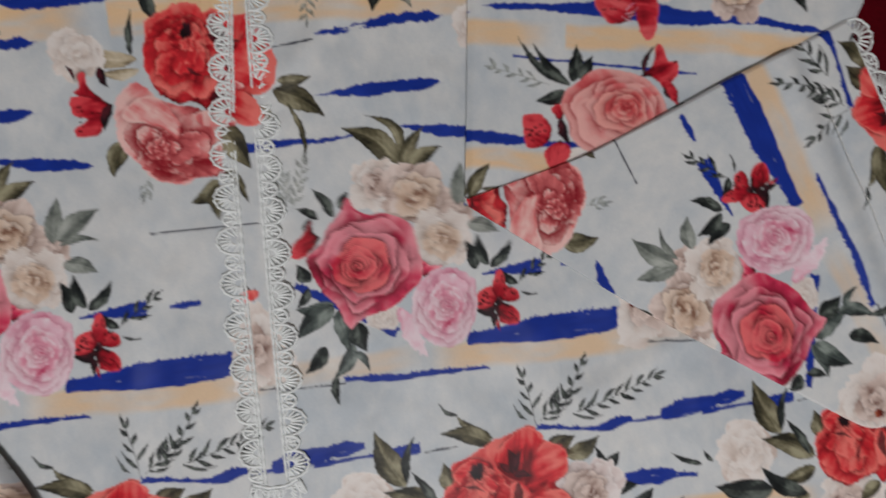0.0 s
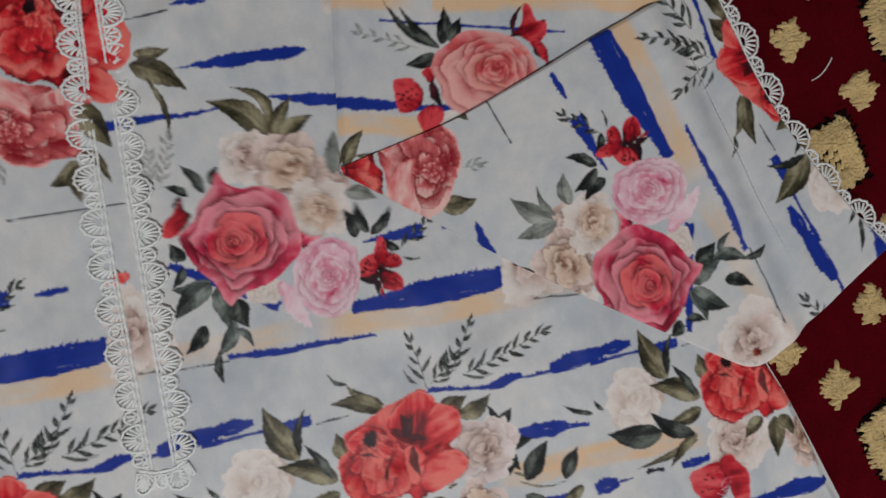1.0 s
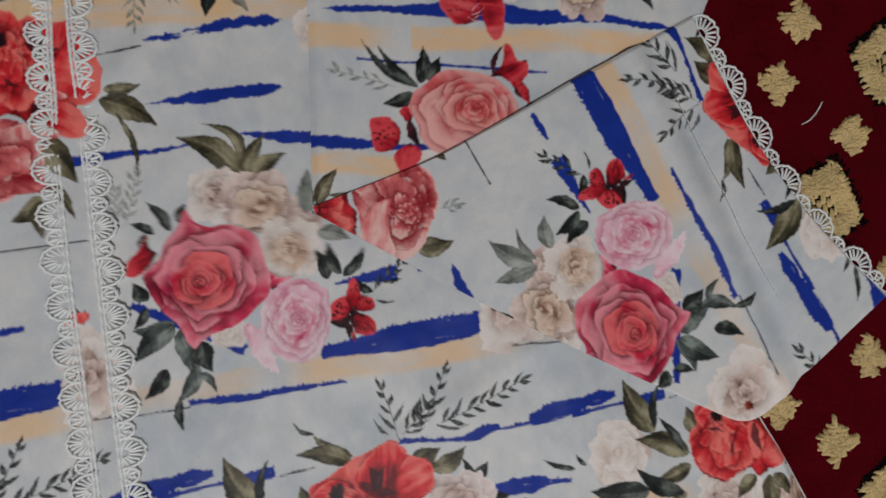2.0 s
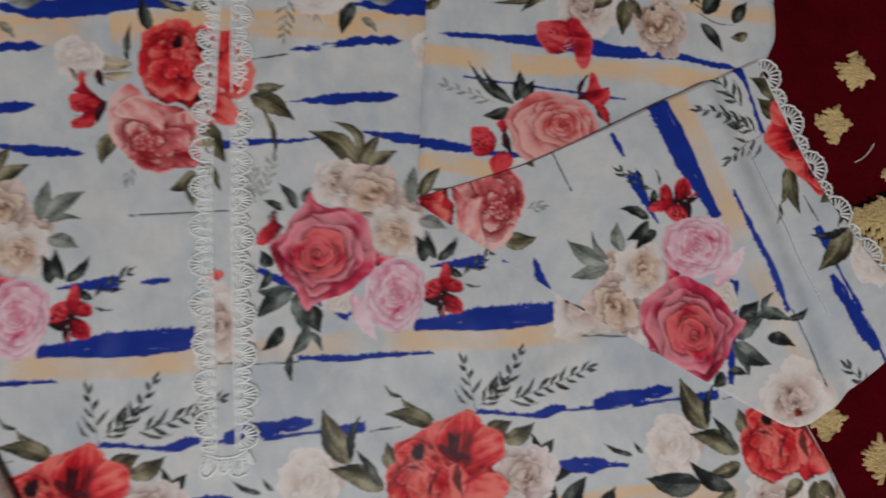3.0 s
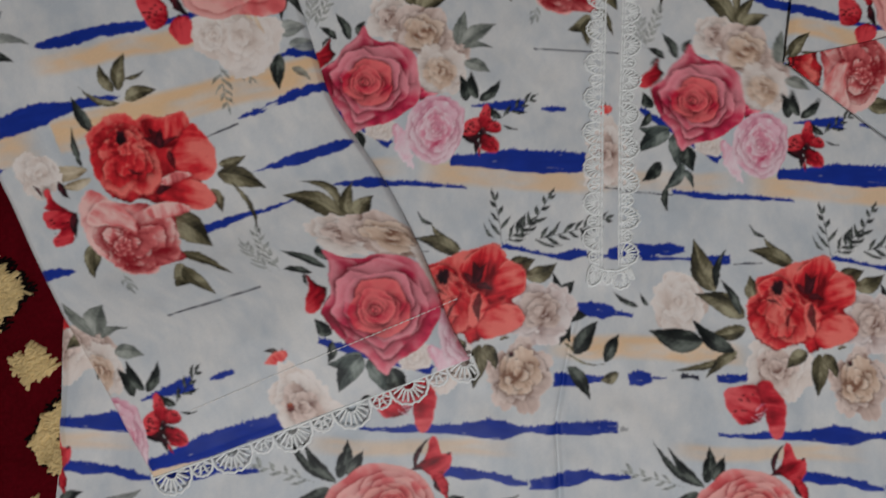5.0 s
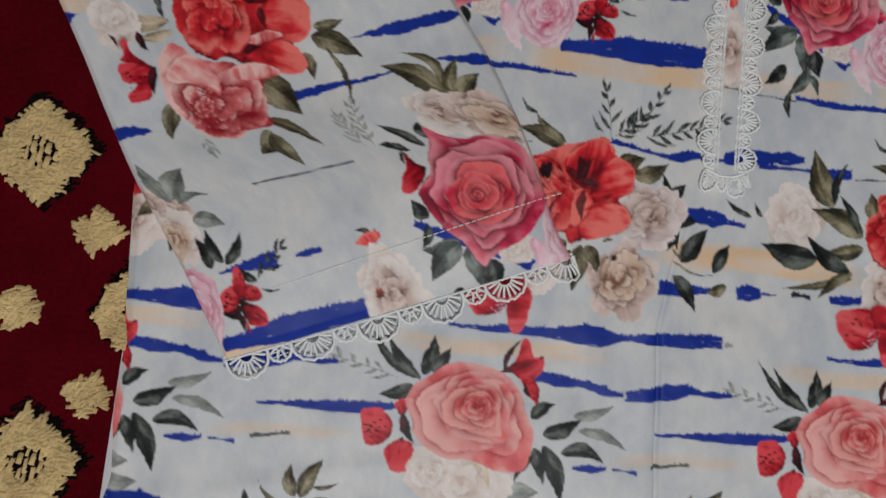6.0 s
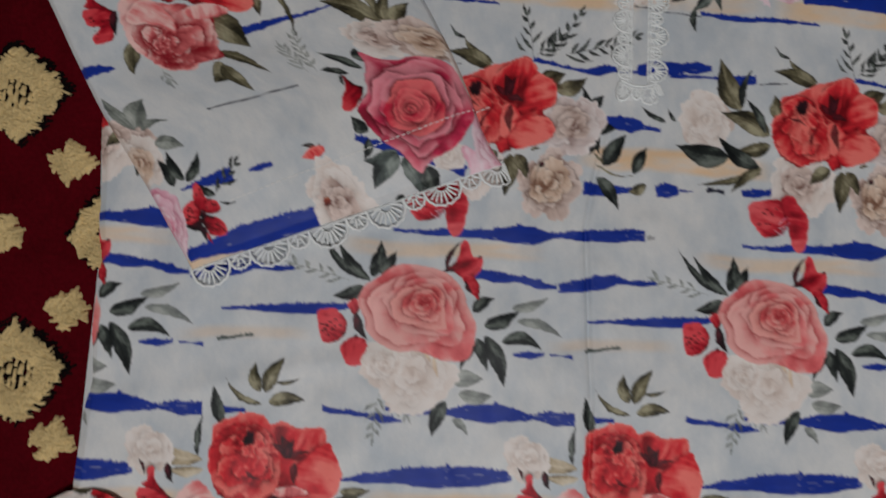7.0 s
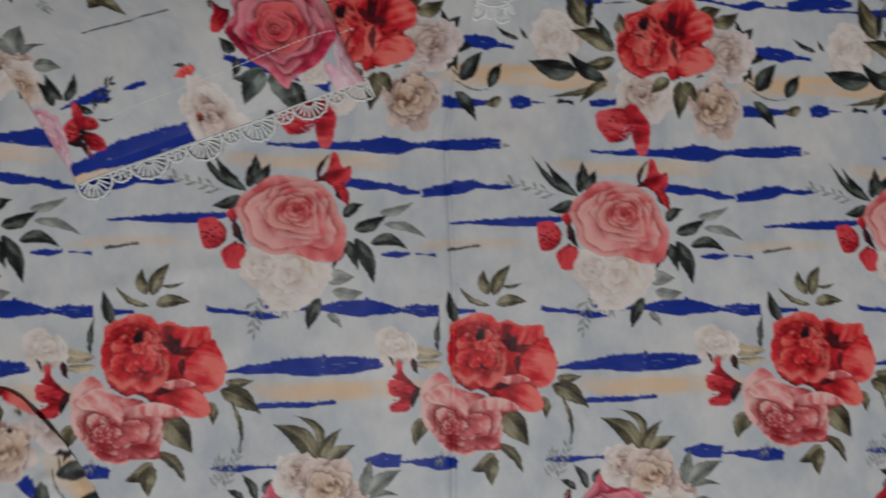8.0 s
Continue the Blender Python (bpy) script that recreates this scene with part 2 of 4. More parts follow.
def bloom(points, eye, pal, rings=((5, 1.0, 1.0, .05), (5, .84, .95, .16), (4, .68, 1.05, .18), (3, .54, 1.35, .18), (3, .41, 1.35, .18), (3, .30, 1.35, .18), (2, .20, 1.7, .2), (2, .12, 1.7, .2), (2, .06, 1.7, .2)),
          seed=1, inner=None, point=.3, frill=1.0, tone=0.0, deep=1.0):
    """A full flower inside a drawn outline: rings of wide petals (number, reach, half angle, droop at their sides) wrapped round its eye."""
    k = np.random.default_rng(seed)
    curve = outline(points)
    eye = np.array(eye, float)
    j, i, x, y = area(eye[0], eye[1], np.abs(curve - eye).max() + 6)
    wx = x + frill * (.8 * fractal(x * .16 + seed, y * .16, 3) + .5 * fractal(x * .7, y * .7 + seed, 2))
    wy = y + frill * (.8 * fractal(x * .16 + 30, y * .16 + seed, 3) + .5 * fractal(x * .7 + 9, y * .7 + seed, 2))
    body = depth_in(curve - eye, wx, wy)
    cover = step(-.25, .35, body)
    far, th = np.hypot(wx, wy), np.arctan2(wy, wx)
    full = far + np.maximum(body, 0)
    rho = far / (full + 1e-6)
    cloud = fractal(x * .07 + seed * 2, y * .07 + seed, 3)
    fine = fractal(x * .45, y * .45 + seed, 2)
    colour = mix3(.30 + .6 * cloud + .3 * rho, *pal)
    turn = k.uniform(0, 6.28)
    for q, (n, reach, half, droop) in enumerate(rings):
        tint = pal if inner is None or reach > .55 else inner
        for e in k.permutation(n):
            off = turn + 2.4 * q + 2 * math.pi * e / n + k.uniform(-.25, .25)
            g, h = reach * (k.uniform(.90, 1.05) if q else 1.02), half * k.uniform(.85, 1.2)
            lean = k.uniform(-.5, .5)
            delta = (th - off + math.pi) % (2 * math.pi) - math.pi
            s = delta / h
            edge = g * (1 - droop * np.abs(s) ** 2.2 - .05 * lean * s + point * .13 * np.maximum(0, 1 - np.abs(s - lean * .5) / .38) * (q > 0))
            edge = edge * (1 + .055 * frill * fractal(s * 2.6 + seed + e, q * 3.3 + .0 * s, 3))
            d = np.minimum((edge - rho) * full, (1.15 - np.abs(s)) * h * far)
            size = max(1.5, float(np.median(full)) * g)
            gap = np.maximum(0, -d)
            dark = np.clip(.55 + 1.8 * fractal(x * .09 + seed * 3 + e, y * .09 + q, 2), .1, 1.1) * deep * (.55 if q == 0 else 1)
            w = (dark * (.85 * np.exp(-gap / (.28 + .026 * size)) + .42 * np.exp(-gap / (.8 + .11 * size))))[..., None]
            colour = colour * (1 - np.clip(w, 0, .93)) + tint[0] * .80 * np.clip(w, 0, .93)
            u = (rho - .5 * g) / (.5 * g)
            folds = fractal(s * (1.2 + 1.3 * frill) + seed + e * 3, rho * 1.6 + q, 3)
            t = .40 + tone + k.uniform(-.13, .13) + .20 * u + .55 * folds + .55 * cloud + .12 * fine + .14 * s * (1 if lean > 0 else -1)
            t = t + .32 * step(.10 * size + .5, .1, d) * np.clip(.55 + 2.2 * folds + cloud, 0, 1) - .22 * step(.2, -.7, u)
            m = step(-.2, .3, d)[..., None]
            colour = colour * (1 - m) + mix3(t, *tint) * m
    lay((j, i), colour, cover)


def leaves(pal, rows, fade=1.0):
    """Leaves from stalk to tip: x0, y0, x1, y1, width and bow."""
    for n, (x0, y0, x1, y1, width, bow) in enumerate(rows):
        dx, dy = x1 - x0, y1 - y0
        leaf(x0, y0, math.degrees(math.atan2(dy, dx)), math.hypot(dx, dy), width * 1.2, pal, bow, 2 * int(abs(x0) * 3 + abs(y1)) + n % 2, fade)


def stripe(x0, y0, x1, y1, widths, seed=0, colour=None, rag=1.0, fade=1.0):
    """A brushed stripe of uneven width: torn along its upper edge, smoother below, with blunt ends."""
    length = math.hypot(x1 - x0, y1 - y0)
    j, i, x, y = area((x0 + x1) / 2, (y0 + y1) / 2, length / 2 + 6)
    c, s = (x1 - x0) / length, (y1 - y0) / length
    u, v = x * c + y * s + length / 2, -x * s + y * c
    u = u + .8 * fractal(v * .8 + seed, u * .1, 2)
    v = v - 1.6 * fractal(u * .035 + seed, 0 * u + seed, 2)
    w = .5 * np.interp(u / length, np.linspace(0, 1, len(widths)), widths)
    top = w + rag * (.9 * fractal(u * .28 + seed, 0 * u + 5 + seed, 2) + 2.6 * np.maximum(0, fractal(u * 1.0 + seed, v * .12, 2))) * np.clip(w, .35, 1)
    low = w + rag * .9 * fractal(u * .16 + seed * 2, 0 * u + 9 + seed, 3) * np.clip(w, .35, 1)
    d = np.minimum(np.where(v > 0, top - v, low + v), np.minimum(u, length - u) + .6)
    thin = 1 - .4 * step(.46, .60, fractal(u * .15 + seed, v * .9, 3))
    tint = 1 + .20 * fractal(u * .12, v * .5 + seed, 3)
    lay((j, i), (BLUE if colour is None else colour) * tint[..., None], step(-.2, .3, d) * fade * thin)


def sprig(x0, y0, ang, length, n, pal, bend=.25, size=9.0, seed=0, fade=1.0):
    """A fine stem with slim leaves that leave it by turns at a sharp angle."""
    k = np.random.default_rng(seed)
    a = radians(ang)
    px, py, n = x0, y0, 2 * n
    for q in range(1, n + 1):
        t = q / n
        th = a + bend * (t - .5)
        x, y = px + math.cos(th) * length / n, py + math.sin(th) * length / n
        line(px, py, x, y, .45, pal[1] * .8, wob=0, seed=q, fade=fade)
        side = 1 if q % 2 else -1
        leaf(x, y, math.degrees(th) + side * k.uniform(24, 46), size * (1.25 - .45 * t) * k.uniform(.7, 1.2), size * k.uniform(.24, .34), pal, .05 * side, seed + q, fade)
        px, py = x, y
    leaf(px, py, math.degrees(a + bend * .5), size * .95, size * .27, pal, .02, seed, fade)


# colours of the print: dark, middle and light of each motif
MAGENTA = (srgb(110, 2, 30), srgb(232, 56, 96), srgb(254, 158, 170))
MAGENTA_IN = (srgb(98, 0, 22), srgb(226, 40, 72), srgb(250, 118, 120))
PALE_PINK = (srgb(212, 108, 138), srgb(243, 188, 204), srgb(252, 230, 236))
PALE_IN = (srgb(204, 70, 108), srgb(240, 164, 184), srgb(253, 226, 233))
SALMON = (srgb(196, 40, 52), srgb(247, 128, 128), srgb(254, 192, 184))
SCARLET = (srgb(118, 4, 18), srgb(230, 46, 56), srgb(253, 128, 118))
ROSY = (srgb(160, 28, 42), srgb(234, 122, 122), srgb(252, 206, 198))
BEIGE = (srgb(132, 98, 88), srgb(208, 184, 172), srgb(238, 220, 210))
BEIGE_IN = (srgb(140, 100, 80), srgb(222, 192, 168), srgb(242, 222, 204))
CREAM = (srgb(214, 196, 184), srgb(235, 222, 212), srgb(245, 237, 230))
CRIMSON = (srgb(60, 2, 12), srgb(186, 22, 42), srgb(234, 76, 84))
OLIVE = (srgb(40, 38, 26), srgb(104, 98, 74), srgb(172, 166, 136))
DARK_LEAF = (srgb(12, 16, 18), srgb(42, 48, 46), srgb(112, 120, 112))
ASH_LEAF = (srgb(34, 40, 40), srgb(84, 94, 90), srgb(150, 160, 152))
BLACKISH = (srgb(22, 8, 14), srgb(44, 16, 26), srgb(92, 30, 40))
RUST = (srgb(90, 20, 10), srgb(150, 60, 40), srgb(190, 110, 70))
CARMINE = (srgb(120, 10, 26), srgb(206, 40, 56), srgb(238, 100, 104))
SALMON_IN = (srgb(170, 30, 44), srgb(232, 104, 104), srgb(250, 176, 166))
PALE_BEIGE = (srgb(178, 154, 148), srgb(226, 208, 202), srgb(244, 234, 230))
PEACHY = (srgb(200, 160, 110), srgb(224, 190, 140), srgb(240, 214, 176))
BEIGE_LEAF = (srgb(120, 104, 78), srgb(196, 180, 150), srgb(226, 214, 190))
GREY_LEAF = (srgb(84, 90, 86), srgb(140, 146, 138), srgb(190, 194, 186))
BLUE = srgb(22, 52, 152)
PEACH = srgb(243, 205, 158)
INK = srgb(40, 42, 60)

# stripes first, the flowers lie over them
wash_band(30, -56, 168, -57, 13, PEACH, 1)
wash_band(-62, -57, 34, -52, 11, PEACH, 2, .5)
wash_band(112, -157, 252, -158, 13, PEACH, 3, .9)
wash_band(-20, -218, 112, -219, 8, PEACH, 4, .55)
wash_band(-2, -364, 130, -366, 11, PEACH, 5, .75)
wash_band(-110, -272, -20, -270, 6, PEACH, 7, .35)
# torn stripes
stripe(55, -48, 147.5, -44.5, (6.4, 8.3, 10.7, 14, 14.3, 13.1, 12.6, 10), 1)
stripe(-33, -10, 17.5, -39, (3.6, 4.5, 3.6, 5, 5.4), 2)
stripe(-12, -62, 64.5, -64, (2.5, 3.9, 3.2, 2.5, 1.3), 3)
stripe(-61.5, -61.5, -12.5, -63, (0.7, 0.9, 0.7, 1.1), 4, INK)
stripe(87, -100, 123, -104, (2.9, 2.3, 1.7, 2.3), 5)
stripe(121, -103.5, 140, -101, (3.6, 5.4, 6, 2.9), 6)
stripe(140, -102.5, 160.5, -102.5, (1.3, 1.7, 2), 7)
stripe(158, -101.5, 208, -97, (5.7, 9.3, 10, 8.9, 5.7, 7.9, 2.9), 8)
stripe(-32, -103, 23, -103, (4, 2, 1.2, 2, 6.4, 5.2), 9)
stripe(26, -104, 42.5, -104, (0.8, 1, 0.8), 10, INK)
stripe(112, -131, 175.5, -138.5, (3.7, 6.4, 5.5, 8.8, 9.6, 3.3, 2.2), 11)
stripe(124, -177.5, 159.5, -177, (7.7, 6.6, 7.4, 4.6, 2.2), 12)
stripe(-40, -176, -27, -174, (6.8, 9.7, 6), 13)
stripe(-27, -175, -17.5, -175, (1.6, 1), 14)
stripe(-7.5, -174.5, 2.5, -174.5, (2, 2.4), 15, INK)
stripe(15, -175, 41, -172, (3.6, 5.2, 4, 6.4, 7.2), 16)
stripe(15, -208, 166, -205, (1.5, 2.6, 4.4, 4.8, 5.2, 10.3, 11.4, 2.6, 6.3, 7.4, 7.7, 7), 17)
stripe(169, -204.5, 172.5, -204.5, (2.2, 1.8), 18, INK, fade=.5)
stripe(66, -230.5, 115.5, -237.5, (6.1, 7, 4.2, 5.3, 2.1), 19)
stripe(117.5, -238.5, 150, -231.5, (6, 7.4, 9.1, 7), 20)
stripe(150, -231.5, 174.5, -233, (5.3, 2.5, 3.9, 1.4), 21)
stripe(-76.5, -256.5, -0.5, -253.5, (1.1, 2.5, 4.2, 6, 6.3, 4.9, 1.8), 22)
stripe(92, -277, 109.5, -277, (1.8, 4.6, 2.1), 23)
stripe(114, -278, 126.5, -278, (1.4, 0.7, 2.5), 24)
stripe(135, -274, 154.5, -272, (1.6, 1.8, 1.4), 25, ASH_LEAF[1])
stripe(-197, -311.5, -87.5, -314, (2, 3.3, 2.9, 4.1, 9.4, 11, 9, 2, 8.2, 6.9), 26)
stripe(-76, -314.5, -63.5, -315, (3.3, 2.4), 27)
stripe(-233.5, -313.5, -188.5, -318, (3.7, 2.9, 2.4, 5.3, 1.2), 28)
stripe(-8.5, -351.5, 89, -348, (1.6, 5.7, 6.9, 11.2, 12.6, 12.2, 9.8, 5.3), 29)
stripe(11, -374, 59.5, -372, (4.1, 3.3, 2.9, 1.6), 30)
stripe(-135.5, -408, -113.5, -410.5, (2, 9.4, 8.2), 31)
stripe(-114.5, -410.5, -77, -412.5, (1.6, 2.4, 6.1, 8.6, 6.1), 32)
stripe(-17, -412.5, 39, -411.5, (1.6, 2.9, 4.1, 2, 2, 9, 7.3), 33)
stripe(66.5, -12.5, 98.5, -12, (1.1, 4, 6.1, 7.6), 34)
stripe(110, -13.5, 124.5, -13, (2.5, 2.9, 2.2), 35)
wash_band(-150, 135, 90, 137, 17, PEACH, 31, .95)
wash_band(-60, 247, 190, 246, 13, PEACH, 32, .9)
wash_band(-122, 175, 30, 173, 11, PEACH, 33, .9)
wash_band(20, 398, 170, 399, 13, PEACH, 34, .8)
wash_band(80, 298, 210, 298, 12, PEACH, 35, .8)
line(-110, 25, -48, 25, .8, INK, 1.0, 31)
band(-68, 63, 12, 67, 4.5, BLUE, .3, 32, rag=.6)
band(30, 68, 80, 62, 7, BLUE, .6, 33, rag=.7, taper=5)
band(-14, 90, 57, 92, 7.5, BLUE, .6, 34, rag=.8, taper=16)
band(-12, 118, 60, 126, 7, BLUE, .7, 35, rag=1.0, taper=14, streak=.1)
line(-62, 111, -10, 117, .9, INK, 1.2, 36)
band(22, 150, 142, 147, 11, BLUE, .4, 37, rag=.8)
band(-112, 187, 26, 182, 7, BLUE, .25, 38, rag=.8, taper=6)
line(-50, 233, 60, 228, 1.6, BLUE, 1.5, 39)
band(-70, 262, 140, 258, 9, BLUE, .5, 40, rag=.6)
band(10, 410, 105, 416, 12, BLUE, .6, 41, rag=1.0)
band(40, 348, 170, 355, 8, BLUE, .7, 42, rag=1.0, streak=.1)
band(90, 320, 160, 312, 11, BLUE, .5, 43, rag=1.0)


def spray():
    # magenta rose, its pale companion, beige heads and leaves
    leaves(OLIVE, ((27.5, 47, -0.5, 70.5, 13, -0.1), (28.5, 49.5, 11.5, 76, 6, -0.22), (28.5, 47, 42.5, 68, 8, 0.05), (33, 47.5, 51, 57, 8.5, 0.05),))
    leaves(DARK_LEAF, ((-9.5, 24.5, -19.5, 40.5, 6, -0.07), (-5, 28, -0.5, 37, 5.5, 0.07), (-17.5, 24.5, -28.5, 30.5, 4.5, -0.07), (-25, -8, -30.5, 2, 7.5, 0.07),))
    sprig(-30.5, 30, 70, 25.5, 5, GREY_LEAF, 0.2, 7, 3, 0.8)
    sprig(-35, 31, 83, 16.1, 4, GREY_LEAF, 0.2, 7, 4, 0.7)
    petal(((-34, 6.5), (-31.5, 12.5), (-25, 18.5), (-21.5, 25), (-20.5, 18), (-18, 14.5), (-22.5, 8), (-29, 4.5)), CRIMSON, light=200, seed=2, tone=0.12)
    leaves(DARK_LEAF, ((-24, 5.5, -15.5, 13, 2.5, -0.07), (-26, 18, -21, 25.5, 1.5, 0.07),))
    leaves(ASH_LEAF, ((-14, -21, -34, -21.5, 9, 0.1), (-14, -22, -35, -37.5, 11.5, -0.05), (-12, -24.5, -9, -47.5, 10, 0.04), (-5.5, -43, -18.5, -60.5, 7.5, 0.08), (-7.5, -47, 1.5, -58.5, 4.5, 0.12),))
    leaves(DARK_LEAF, ((-2.5, -32, 0.5, -48, 10.5, -0.07), (-20, -43, -32.5, -55.5, 8, 0.07), (-16, -58.5, -16.5, -74, 4.5, -0.07), (-26, -11.5, -33, -21, 5, 0.07),))
    head(14.5, 39.5, 15, CREAM, 11, core=BEIGE, shade=.35)
    head(51.5, 21.5, 14.5, BEIGE, 12, core=BEIGE, shade=.4)
    head(35, 31.5, 19.5, BEIGE, 13, .85, core=BEIGE_IN)
    head(46, 7.5, 18, CREAM, 14, .9, core=BEIGE_IN, shade=.3)
    head(11, -30.5, 10, CREAM, 15, .5, shade=.2)
    leaves(DARK_LEAF, ((63, -10.5, 58.5, 5.5, 7.5, -0.07), (69.5, -9, 65.5, 8.5, 7, 0.07), (71, -10, 84, 4, 6, -0.07), (84.5, -21, 76.5, -12.5, 4.5, 0.07),))
    sprig(85, -20, 35, 20.8, 3, DARK_LEAF, 0.1, 8, 6, 1)
    leaves(DARK_LEAF, ((85.5, -25, 95, -27, 1.5, -0.07), (86, -19, 92.5, -12.5, 1.5, 0.07),))
    leaves(BLACKISH, ((72, -31.5, 60, -32, 7, 0.1), (69, -34, 69.5, -43, 4, 0.07),))
    petal(((60.5, -28), (64, -22.5), (70.5, -20.5), (74.5, -24), (72, -29), (66.5, -32), (62, -31.5)), CRIMSON, light=150, seed=5, tone=0.1, spots=12)
    petal(((70.5, -20.5), (75, -12), (77.5, -14.5), (79, -21.5), (84.5, -24), (84, -29.5), (77, -29.5), (72.5, -26.5)), CRIMSON, light=60, seed=6, tone=0.1, spots=14)
    petal(((71.5, -30.5), (78, -30.5), (82.5, -34), (84, -40), (79.5, -42.5), (73, -40)), CRIMSON, light=-40, seed=7, tone=0.1, spots=10)
    leaves(CRIMSON, ((72, -38.5, 73, -46, 1.5, -0.07),))
    lobe(73, -29, 0, 0, 1.2, 2.5, 1.8, BLACKISH, seed=3, shade=.5, ruffle=.2)
    petal(((19.5, -27.5), (26, -31), (30.5, -42.5), (33, -54), (26.5, -50.5), (22, -44.5), (19.5, -37)), PALE_PINK, light=250, seed=8, tone=0.35, frill=2.0, shade=0.3)
    petal(((33.5, -3), (39.5, -6), (45.5, -6.5), (40, -9.5), (34.5, -12)), MAGENTA, light=30, seed=9, tone=-0.1)
    bloom(((36.5, -10.5), (45, -8), (55, -10.5), (61.5, -16.5), (62, -26.5), (58.5, -39.5), (53, -47.5), (45.5, -50.5), (37.5, -49), (31.5, -44), (27, -37.5), (26.5, -29), (28.5, -19.5)), (45.5, -29), PALE_PINK, seed=21, inner=PALE_IN, point=0.1, frill=1.6, deep=0.6, tone=0.16)
    bloom(((-1.5, 34), (2.5, 27.5), (10, 24), (17, 24.5), (26.5, 20.5), (31.5, 15), (33, 5.5), (35, -6), (32, -14.5), (25, -20), (20.5, -24), (12.5, -27.5), (4, -29), (-1.5, -31.5), (-6, -35), (-9, -31), (-12, -23), (-18.5, -15), (-22.5, -7), (-26, 3), (-23, 7), (-17.5, 11.5), (-14.5, 17.5), (-10, 22.5), (-5, 27.5)), (0, -2.5), MAGENTA, seed=22, inner=MAGENTA_IN, point=0.6, tone=0.17, frill=0.7, deep=0.85)
    # bud, small white flower and grey leaves
    leaves(DARK_LEAF, ((-58, -10.5, -67, -6.5, 3, -0.07), (-55.5, -8, -58, -15.5, 2, 0.07),))
    petal(((-69.5, -12.5), (-61.5, -9), (-54, -9.5), (-55.5, -13.5), (-63, -15)), SCARLET, light=120, seed=12, tone=0.1)
    head(-58.5, -39.5, 20.5, CREAM, 16, 1.2, core=BEIGE, shade=.25)
    lobe(-65.5, -38.5, 0, 0, 1.2, 2.5, 2.7, RUST, seed=2, shade=.5, ruffle=.2)
    leaves(GREY_LEAF, ((57, 25, 61, 48.5, 8.5, 0.02), (59, 26.5, 81, 40.5, 10, 0.05), (61, 14, 77.5, 8.5, 8.5, 0.06), (60, 23.5, 79, 24.5, 4, 0.1),))
    # scarlet flower between pale heads
    sprig(86.5, -97, 99, 25.8, 3, DARK_LEAF, 0.25, 9, 8, 1)
    sprig(89, -96, 39, 17.4, 3, DARK_LEAF, 0.1, 9, 18, 1)
    sprig(98, -96, 58, 31.9, 4, DARK_LEAF, 0.1, 9, 28, 1)
    sprig(107.5, -94, 16, 49.5, 7, DARK_LEAF, 0.1, 9, 9, 1)
    leaves(DARK_LEAF, ((107.5, -94, 123.5, -98, 2, -0.07), (117.5, -88.5, 112, -93.5, 2, 0.07), (91, -95, 101.5, -94, 1.5, -0.07), (82, -94.5, 75.5, -85, 2, 0.07),))
    petal(((7, -123), (1, -114.5), (-8, -111), (-18, -112), (-21, -122), (-24, -137.5), (-19, -145), (1, -140), (10, -133)), CREAM, light=120, seed=30, shade=0.2)
    head(-8, -129.5, 17, CREAM, 17, 1.2, shade=.25)
    leaves(OLIVE, ((13.5, -122, 0, -90, 14.5, 0.04), (32, -137, 1.5, -124, 13, -0.06), (32, -144, 8.5, -148, 9, 0.05), (62.5, -102, 43.5, -87, 6, 0.06), (62, -104.5, 34.5, -96, 9.5, -0.06), (37.5, -127.5, 35, -111.5, 9.5, 0), (27, -161, -14, -170.5, 4.5, 0.03), (27, -158, 6.5, -175.5, 6, -0.05), (101.5, -117, 121, -108, 10, -0.08),))
    leaves(DARK_LEAF, ((14.5, -120, 21, -95.5, 5, 0.08), (5.5, -153, -28.5, -146.5, 14, 0.05), (25.5, -158, -1, -138.5, 9.5, 0.08), (45, -87.5, 35.5, -80, 2.5, 0.1), (29.5, -136, 16.5, -114, 5, -0.05), (-35, -132.5, -53, -123.5, 3.5, 0.05), (-28.5, -132, -34, -124.5, 2.5, 0.05),))
    leaves(DARK_LEAF, ((121, -132, 118, -113.5, 6, -0.07), (122.5, -132, 132, -118.5, 8, 0.07), (123.5, -136.5, 142, -138.5, 8, -0.07), (126.5, -141.5, 124.5, -157, 8, 0.07), (127.5, -141, 132, -155.5, 5.5, -0.07), (134.5, -162, 150, -142, 12, 0.02), (156.5, -166, 167, -149, 9.5, 0.02), (132.5, -169.5, 148.5, -189, 8.5, 0.04),))
    leaves(OLIVE, ((92, -116, 107.5, -106, 12, 0.06), (167, -173, 154, -177, 7, 0.07), (130, -161, 158, -167, 1.5, -0.1), (127.5, -155.5, 135.5, -162.5, 2, 0.07),))
    head(51, -167, 21.5, CREAM, 18, .8, core=BEIGE, shade=.3)
    head(112.5, -137.5, 20.5, PALE_BEIGE, 19, .9, core=BEIGE, shade=.4)
    head(103.5, -174.5, 21.5, BEIGE, 20, 1.05, core=BEIGE_IN)
    lobe(97.5, -163.5, 0, 0, 1.2, 1.8, 1.5, BLACKISH, seed=5, shade=.5, ruffle=.2)
    leaves(OLIVE, ((69.5, -157, 56.5, -167, 9, -0.05), (77.5, -158, 77, -184, 11, 0.02), (80.5, -158, 89.5, -173, 7.5, 0.06), (89.5, -154.5, 95.5, -153.5, 2.5, 0.07),))
